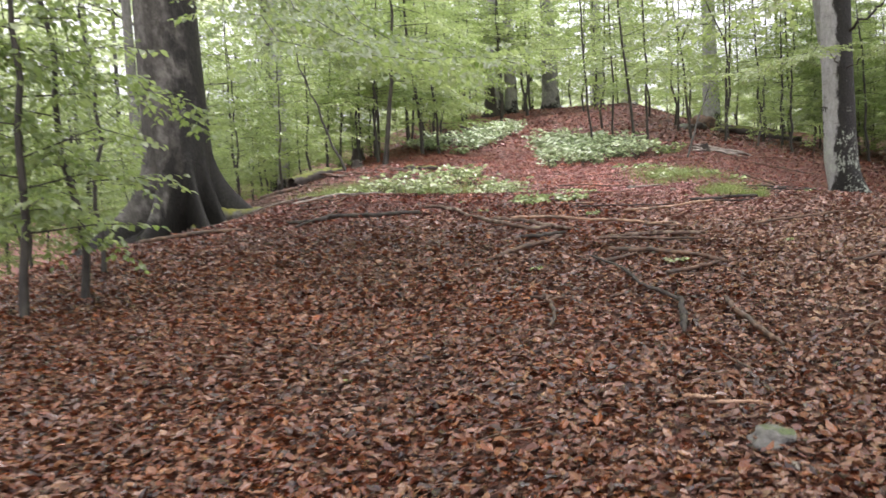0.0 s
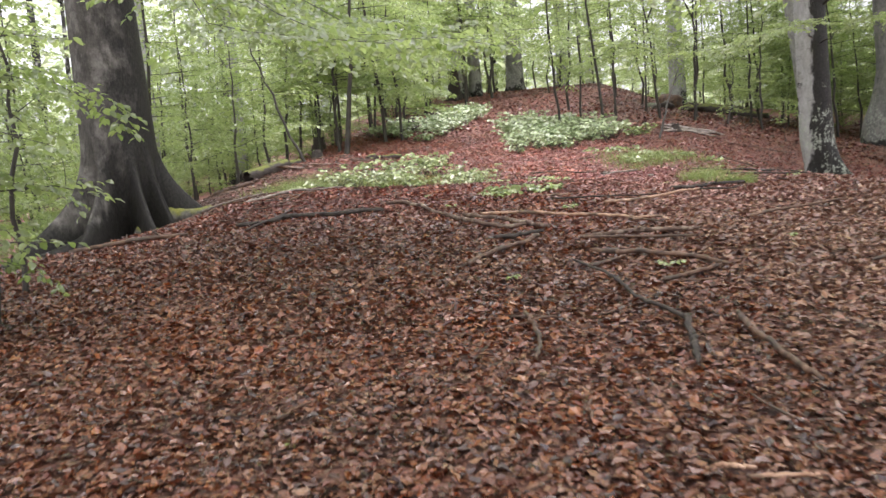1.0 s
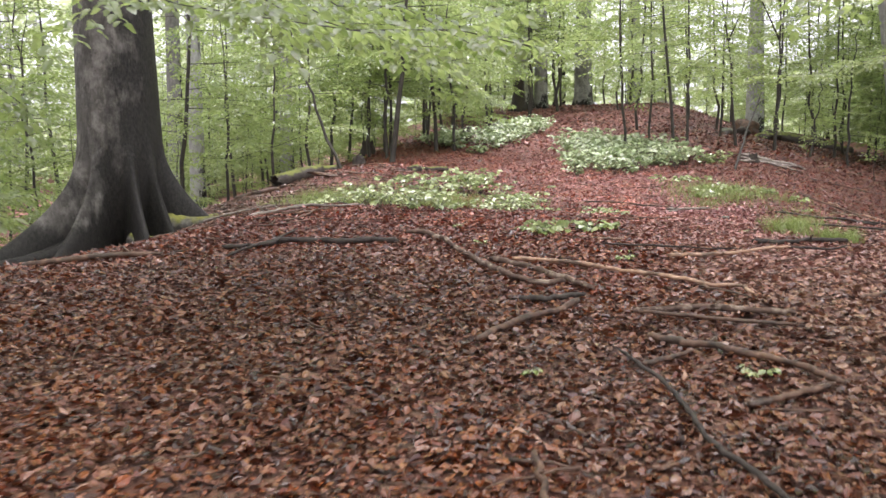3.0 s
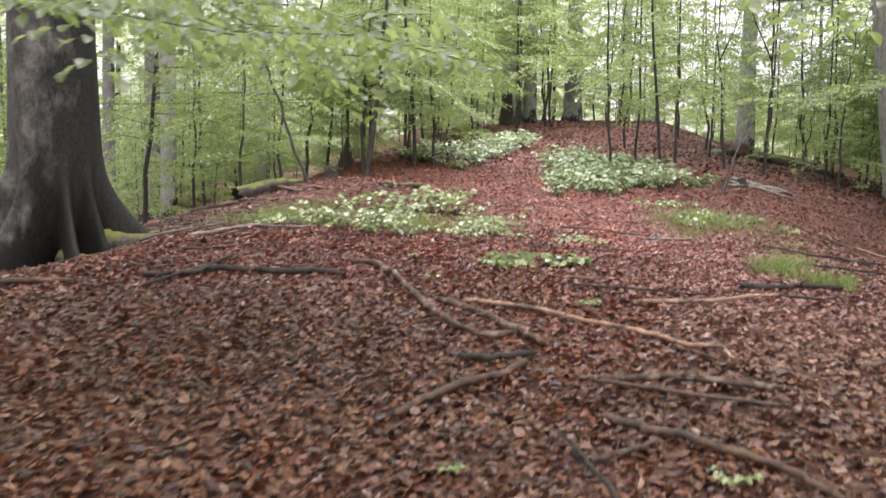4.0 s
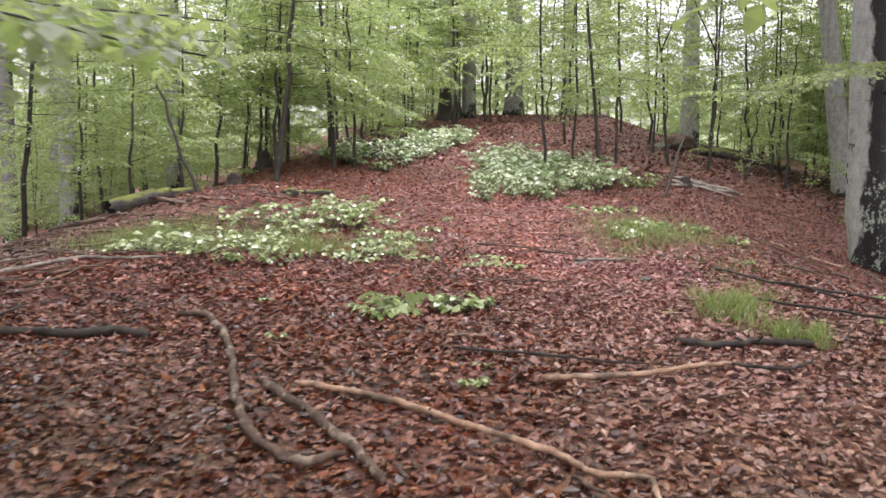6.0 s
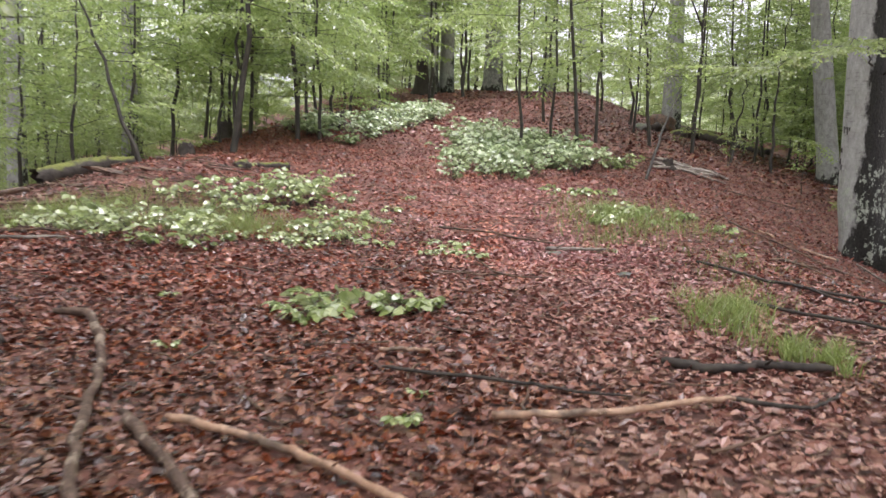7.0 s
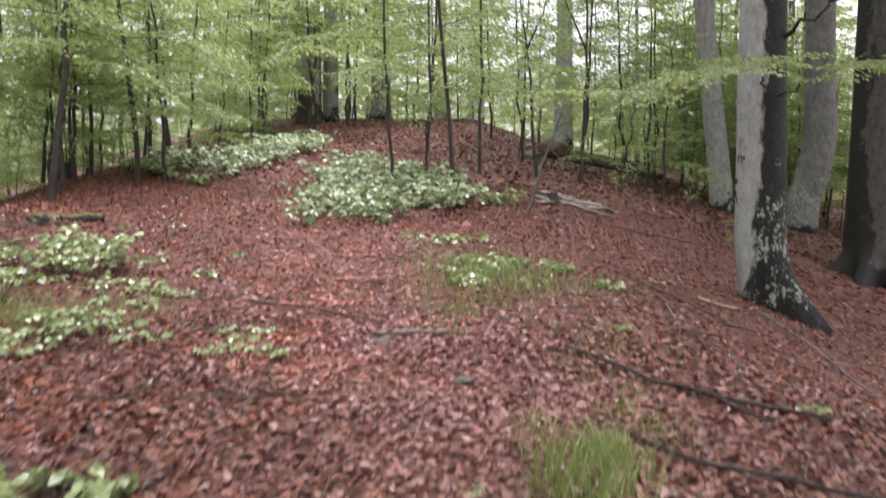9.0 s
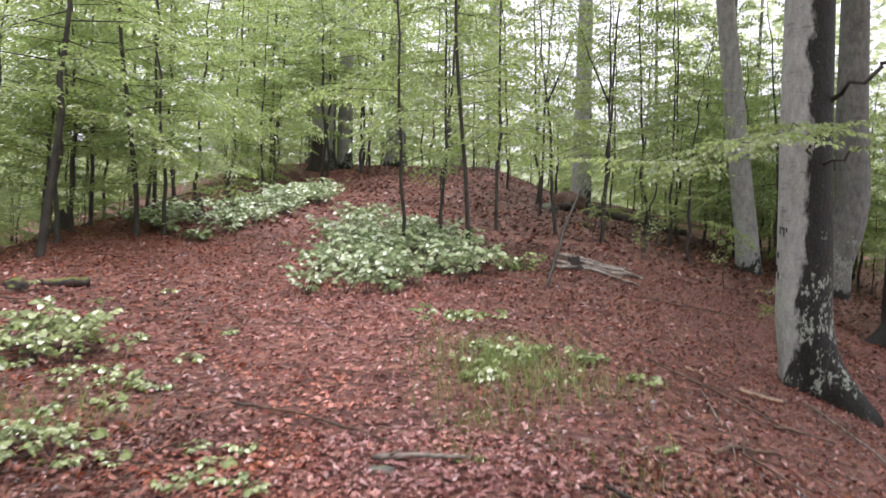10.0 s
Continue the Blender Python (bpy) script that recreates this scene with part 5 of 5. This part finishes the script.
fallen_branch([(3.42, 21.05), (3.66, 21.02)], 0.028, 0.02, "pale", "short pale stick on the slope", 251, stubs=1)
fallen_branch([(4.07, 21.05), (4.39, 21.24), (4.71, 21.38)], 0.03, 0.024, "rot", "pale weathered stick on the slope", 252, stubs=1)
fallen_branch([(3.96, 19.48), (4.35, 19.78), (4.73, 19.91)], 0.026, 0.018, "dead", "dark stick below the lichen beech", 253, stubs=1)
fallen_branch([(2.74, 17.03), (3.02, 17.51), (3.43, 17.66)], 0.03, 0.022, "dead", "short dark branch below the lichen beech", 254, stubs=1)
fallen_branch([(3.8, 26.0), (4.7, 26.8), (6.0, 28.2)], 0.018, 0.012, "dead", "thin dead stick on the slope", 255, stubs=1)
fallen_branch([(3.35, 19.98), (3.19, 18.27), (2.85, 16.86)], 0.01, 0.007, "rot", "thin pale twig on the leaves", 256, stubs=1)


def twig_litter():
    """Small broken twigs strewn over the leaves, too many to count."""
    g = np.random.default_rng(401)
    pieces = []
    for _ in range(330):
        x, y = g.uniform(-6.0, 4.2), g.uniform(2.5, 22)
        a, length = g.uniform(0, 6.283), g.uniform(0.10, 0.55) * (0.6 + 0.03 * y)
        q = np.linspace(-0.5, 0.5, 5)
        px = x + length * q * math.cos(a) + g.normal(scale=0.012, size=5)
        py = y + length * q * math.sin(a) + g.normal(scale=0.012, size=5)
        r = g.uniform(0.003, 0.009)
        pieces.append(tube(np.column_stack([px, py, ground(px, py) + 0.028 + np.abs(g.normal(scale=0.008, size=5))]), np.linspace(r, r * 0.5, 5), 6))
    for _ in range(200):
        x, y = g.uniform(-8.6, -4.0), g.uniform(12.0, 22.0)
        a, length = g.normal(0.35, 0.7), g.uniform(0.25, 1.1)
        q = np.linspace(-0.5, 0.5, 6)
        px = x + length * q * math.cos(a) + g.normal(scale=0.025, size=6)
        py = y + length * q * math.sin(a) + g.normal(scale=0.025, size=6)
        r = g.uniform(0.006, 0.017)
        pieces.append(tube(np.column_stack([px, py, ground(px, py) + 0.03 + np.abs(g.normal(scale=0.012, size=6))]), np.linspace(r, r * 0.5, 6), 6))
    tagged(part("twig_litter", np_mesh("twig_litter", *merged(pieces), True), M["dead"]), "small dead twigs scattered over fallen leaves", "twigs", kind="stuff")


twig_litter()


def leaning_snag():
    C = resample([(2.03, 24.9, float(land(2.03, 24.9)) - 0.1), (2.36, 25.5, 2.33), (2.79, 26.3, 3.35)], 12, 0.008, 5)
    V, F = tube(C, np.linspace(0.034, 0.014, 12), 8, 0.06, 4)
    tip = tube([C[9], C[9] + [0.12, 0, 0.14], C[9] + [0.26, 0.02, 0.16]], [0.012, 0.009, 0.004], 6)
    tagged(part("leaning_snag", np_mesh("leaning_snag", *merged([(V, F), tip]), True), M["stem"]), "thin bare dead stem leaning beside the plants", "dead stem")


leaning_snag()


# ---- stones, stumps and old logs ----
def stone(x, y, size, seed, material="stone", name="stone", label="grey stone with green moss on top", flat=0.6):
    bm = bmesh.new()
    bmesh.ops.create_icosphere(bm, subdivisions=3, radius=1)
    o = Vector((seed * 3.1, seed * 1.7, seed * 0.9))
    for v in bm.verts:
        k = 1 + 0.45 * noise.noise(v.co * 1.3 + o) + 0.22 * noise.noise(v.co * 3.5 + o) + 0.08 * noise.noise(v.co * 9 + o)
        v.co = Vector((v.co.x * size[0], v.co.y * size[1], v.co.z * size[2])) * k
    me = bpy.data.meshes.new(name)
    bm.to_mesh(me)
    bm.free()
    for p in me.polygons:
        p.use_smooth = True
    ob = part(name, me, M[material])
    ob.matrix_basis = pose(x, y, float(ground(x, y)) + size[2] * (flat - 0.35), 0, 0, seed * 50)
    return tagged(ob, label, "stone")


stone(0.73, 3.32, (0.10, 0.085, 0.055), 1)
stone(0.77, 3.12, (0.075, 0.022, 0.014), 2, "rot", label="small grey flat stone on the leaves")
stone(0.42, 16.1, (0.08, 0.06, 0.035), 3, label="small grey stone on the path")
stone(1.05, 14.9, (0.07, 0.06, 0.04), 4, label="small mossy stone among leaves")
stone(3.5, 44.1, (0.4, 0.3, 0.2), 5, label="pale stone at the foot of a beech")
stone(4.3, 47.3, (0.5, 0.4, 0.3), 6, "black", label="dark mossy rock on the bank")
stone(5.8, 50.0, (0.6, 0.5, 0.3), 7, "log", label="mossy rock on the bank under a beech")
stone(4.7, 52.6, (0.36, 0.4, 0.30), 21, "black", label="dark mossy rock at the foot of a beech", flat=0.4)
stone(6.3, 52.8, (0.42, 0.4, 0.34), 22, "black", label="dark wet rock at the foot of a beech", flat=0.4)
stone(7.3, 53.4, (0.5, 0.5, 0.30), 23, "log", label="dark mossy rock on the falling bank", flat=0.4)
stone(8.8, 53.6, (0.5, 0.45, 0.26), 24, "log", label="low dark mossy rock on the bank", flat=0.4)
stone(4.9, 52.0, (0.75, 0.5, 0.55), 25, "dead", "root_plate", "dark weathered root plate of a fallen tree", 0.5)
stone(-4.9, 21.6, (0.22, 0.14, 0.10), 10, "log", label="mossy stone among leaves")


def stump(x, y, r, h, seed, label):
    """A ragged rotten stump with spreading root ends."""
    g = np.random.default_rng(seed)
    sides = 18
    z = np.linspace(-0.3, 1, 10)
    a = np.linspace(0, 2 * np.pi, sides, endpoint=False)
    Z, A = np.meshgrid(z, a, indexing="ij")
    rag = 0.7 + 0.3 * g.uniform(size=sides)
    R = r * (1 + 0.6 * np.exp(-np.clip(Z, 0, None) * 5) * (0.5 + 0.5 * np.cos(3 * A + seed)) ** 2) * (1 + 0.08 * g.normal(size=Z.shape)) * (1 - 0.35 * np.clip(Z, 0, 1))
    V = np.stack([R * np.cos(A), R * np.sin(A), np.where(Z > 0, Z * h * rag[None, :], Z)], -1).reshape(-1, 3)
    i, j = np.meshgrid(np.arange(9), np.arange(sides), indexing="ij")
    k = (j + 1) % sides
    F = np.stack([i * sides + j, i * sides + k, (i + 1) * sides + k, (i + 1) * sides + j], -1).reshape(-1, 4)
    V = np.vstack([V, [0, 0, h * 0.45]])
    top = 9 * sides
    caps = [(len(V) - 1, top + q, top + (q + 1) % sides, top + (q + 2) % sides) for q in range(0, sides, 2)]
    ob = part("rotten_stump", np_mesh("rotten_stump", V, np.vstack([F, caps]), True), M["black"])
    ob.location = (x, y, float(land(x, y)))
    tagged(ob, label, "stump")


stump(-5.25, 34.0, 0.27, 0.5, 1, "dark ragged stump beside young trees")
stump(-5.6, 31.0, 0.17, 0.5, 2, "small dark stump behind low plants")
stump(-9.2, 31.9, 0.26, 0.6, 3, "dark ragged stump under young trees")
# black form added for the shaded hollow in the ridge beech's foot
stump(-7.2, 54.3, 0.42, 1.9, 4, "black ragged form standing in for the dark hollow of a beech foot")
stump(-7.0, 24.2, 0.2, 0.35, 6, "dark stump at the edge of the slope")


def old_log(points, r0, r1, seed, label, material="rot"):
    g = np.random.default_rng(seed)
    C = resample(points, 16, 0.006, seed)
    V, F = tube(C, np.linspace(r0, r1, 16) * (1 + g.normal(scale=0.03, size=16)), 16, 0.05, seed)
    ob = part("old_log", np_mesh("old_log", V, F, True), M[material])
    return tagged(ob, label, "log")


def on_land(x, y, up):
    return (x, y, float(land(x, y)) + up)


def hollow_log(near, far, r, seed, label):
    """A short broken log, its near end rotted hollow and lined black for shade."""
    g = np.random.default_rng(seed)
    n, sides = 10, 20
    A, B = np.array(near), np.array(far)
    d = unit((B - A)[None])[0]
    u = unit(np.cross(d, [0, 0, 1.0])[None])[0]
    v = np.cross(u, d)
    a = np.linspace(0, 2 * np.pi, sides, endpoint=False)
    round_ = np.cos(a)[:, None] * u + np.sin(a)[:, None] * v
    ragged = g.uniform(-0.06, 0.06, sides)[:, None] * d

    def shell(q0, q1, r0, r1, lip):
        rings = []
        for i, q in enumerate(np.linspace(q0, q1, n)):
            k = (r0 + (r1 - r0) * i / (n - 1)) * (1 + g.normal(scale=0.05, size=sides))[:, None]
            rings.append(A + (B - A) * q + round_ * k + (ragged if i == lip else 0))
        i, j = np.meshgrid(np.arange(n - 1), np.arange(sides), indexing="ij")
        k = (j + 1) % sides
        F = np.stack([i * sides + j, i * sides + k, (i + 1) * sides + k, (i + 1) * sides + j], -1).reshape(-1, 4)
        V = np.vstack(rings + [[A + (B - A) * q1]])
        last = (n - 1) * sides
        return V, np.vstack([F, [(len(V) - 1, last + q, last + (q + 1) % sides, last + (q + 2) % sides) for q in range(0, sides, 2)]])

    ob = part("hollow_log", np_mesh("hollow_log", *shell(0, 1, r, 0.8 * r, 0), True), M["log"])
    # black lining puts the hollow's inner shade into its colour
    part("hollow", np_mesh("hollow", *shell(0.0, 0.55, 0.86 * r, 0.3 * r, 0), True), M["black"], ob, "rotten hollow, its shade painted as a black lining")
    return tagged(ob, label, "log")


hollow_log(on_land(-7.08, 19.15, 0.10), on_land(-6.45, 20.0, 0.10), 0.165, 31, "broken dark log with a rotten hollow end")
old_log([on_land(-7.5, 20.0, 0.13), on_land(-7.0, 20.35, 0.12), on_land(-6.4, 20.8, 0.03)], 0.13, 0.09, 1, "mossy dark fallen log on the edge of the slope", "log")
old_log([on_land(6.6, 51.0, 0.15), on_land(7.7, 49.4, 0.12), on_land(9.2, 47.6, 0.08)], 0.30, 0.20, 4, "dark mossy fallen log on the bank", "log")
old_log([on_land(-4.75, 22.0, 0.03), on_land(-4.4, 22.6, 0.04)], 0.06, 0.08, 3, "short dark log with yellow-green moss", "log")


def rotten_slab(x, y, length, width, thick, turn, tilt, seed, label="pale splintered slab of rotting wood on leaves", material="slab"):
    """A broken length of rotting wood: a flattened splintered section with ragged ends."""
    g = np.random.default_rng(seed)
    n, sides = 12, 12
    s = np.linspace(-0.5, 0.5, n)
    a = np.linspace(0, 2 * np.pi, sides, endpoint=False)
    ragged = g.uniform(-0.10, 0.10, sides)
    V = []
    for i, q in enumerate(s):
        end = 1 - 0.55 * abs(2 * q) ** 5
        k = end * (1 + g.normal(scale=0.12, size=sides))
        along = length * (q + ragged * (2 * abs(q)) ** 3 * np.sign(q))
        V.append(np.stack([along, width / 2 * np.cos(a) * k, thick / 2 * np.sin(a) * k + 0.03 * math.sin(3 * q + seed)], 1))
    V = np.vstack(V)
    i, j = np.meshgrid(np.arange(n - 1), np.arange(sides), indexing="ij")
    k = (j + 1) % sides
    F = np.stack([i * sides + j, i * sides + k, (i + 1) * sides + k, (i + 1) * sides + j], -1).reshape(-1, 4)
    V = np.vstack([V, [(-0.45 * length, 0, 0), (0.45 * length, 0, 0)]])
    top = (n - 1) * sides
    caps = [(len(V) - 2, (h + 2) % sides, (h + 1) % sides, h) for h in range(0, sides, 2)]
    caps += [(len(V) - 1, top + h, top + h + 1, top + (h + 2) % sides) for h in range(0, sides, 2)]
    ob = part("rotten_slab", np_mesh("rotten_slab", V, np.vstack([F, caps]), False), M[material])
    ob.matrix_basis = pose(x, y, float(land(x, y)) + thick * 0.35, 0, tilt, turn)
    return tagged(ob, label, "rotten wood", "rotten wood pile")


for i, (x, y, ln, w, th, turn, tilt) in enumerate([(3.1, 27.8, 1.6, 0.24, 0.12, 24, 10), (3.4, 28.5, 1.4, 0.22, 0.12, 34, 10), (2.8, 27.6, 1.0, 0.18, 0.10, 40, 6),
                                                   (3.67, 28.2, 1.0, 0.16, 0.09, 12, 14), (3.0, 28.75, 1.2, 0.20, 0.12, 28, 8), (3.5, 27.45, 0.9, 0.12, 0.07, -8, 14)]):
    rotten_slab(x, y, ln, w, th, turn, tilt, 300 + i)
for i, (x, y, ln, w, th, turn, tilt) in enumerate([(-6.0, 19.5, 0.9, 0.16, 0.08, 20, 4), (-5.6, 20.0, 0.7, 0.14, 0.07, 45, 0), (-6.35, 18.7, 0.6, 0.12, 0.06, -15, 3), (-6.9, 17.9, 0.5, 0.12, 0.06, 30, 0)]):
    rotten_slab(x, y, ln, w, th, turn, tilt, 330 + i, "dark broken piece of rotting wood on leaves", "dead")
stump(2.75, 27.6, 0.15, 0.28, 7, "dark broken stump by rotting wood")


# worn old carving in the bark, cut as plain strokes
def carving():
    thing = new("bark_carving")
    base = right_beech.location
    for da, dz, w, h in [(0.07, 0.02, 0.010, 0.12), (0.12, 0.05, 0.012, 0.04), (0.16, 0.0, 0.010, 0.13), (0.21, 0.03, 0.012, 0.06), (0.03, -0.33, 0.011, 0.08), (0.0, -0.52, 0.010, 0.10), (0.05, -0.62, 0.011, 0.09)]:
        a = -3.02 + da * 2.2
        c = Vector((math.cos(a), math.sin(a), 0))
        s = Vector((-math.sin(a), math.cos(a), 0))
        p = Vector((base.x - 0.02, base.y, base.z + 2.25 + dz)) + c * 0.395
        vs = [p + s * x * w / 2 + Vector((0, 0, z * h / 2)) + c * d for d in (-0.03, 0.006) for x, z in ((-1, -1), (1, -1), (1, 1), (-1, 1))]
        f = [(0, 3, 2, 1), (4, 5, 6, 7), (0, 1, 5, 4), (1, 2, 6, 5), (2, 3, 7, 6), (3, 0, 4, 7)]
        part("stroke", np_mesh("stroke", [tuple(v) for v in vs], f), M["scar"], thing)
    tagged(thing, "old dark strokes carved into grey beech bark", "carving")


carving()
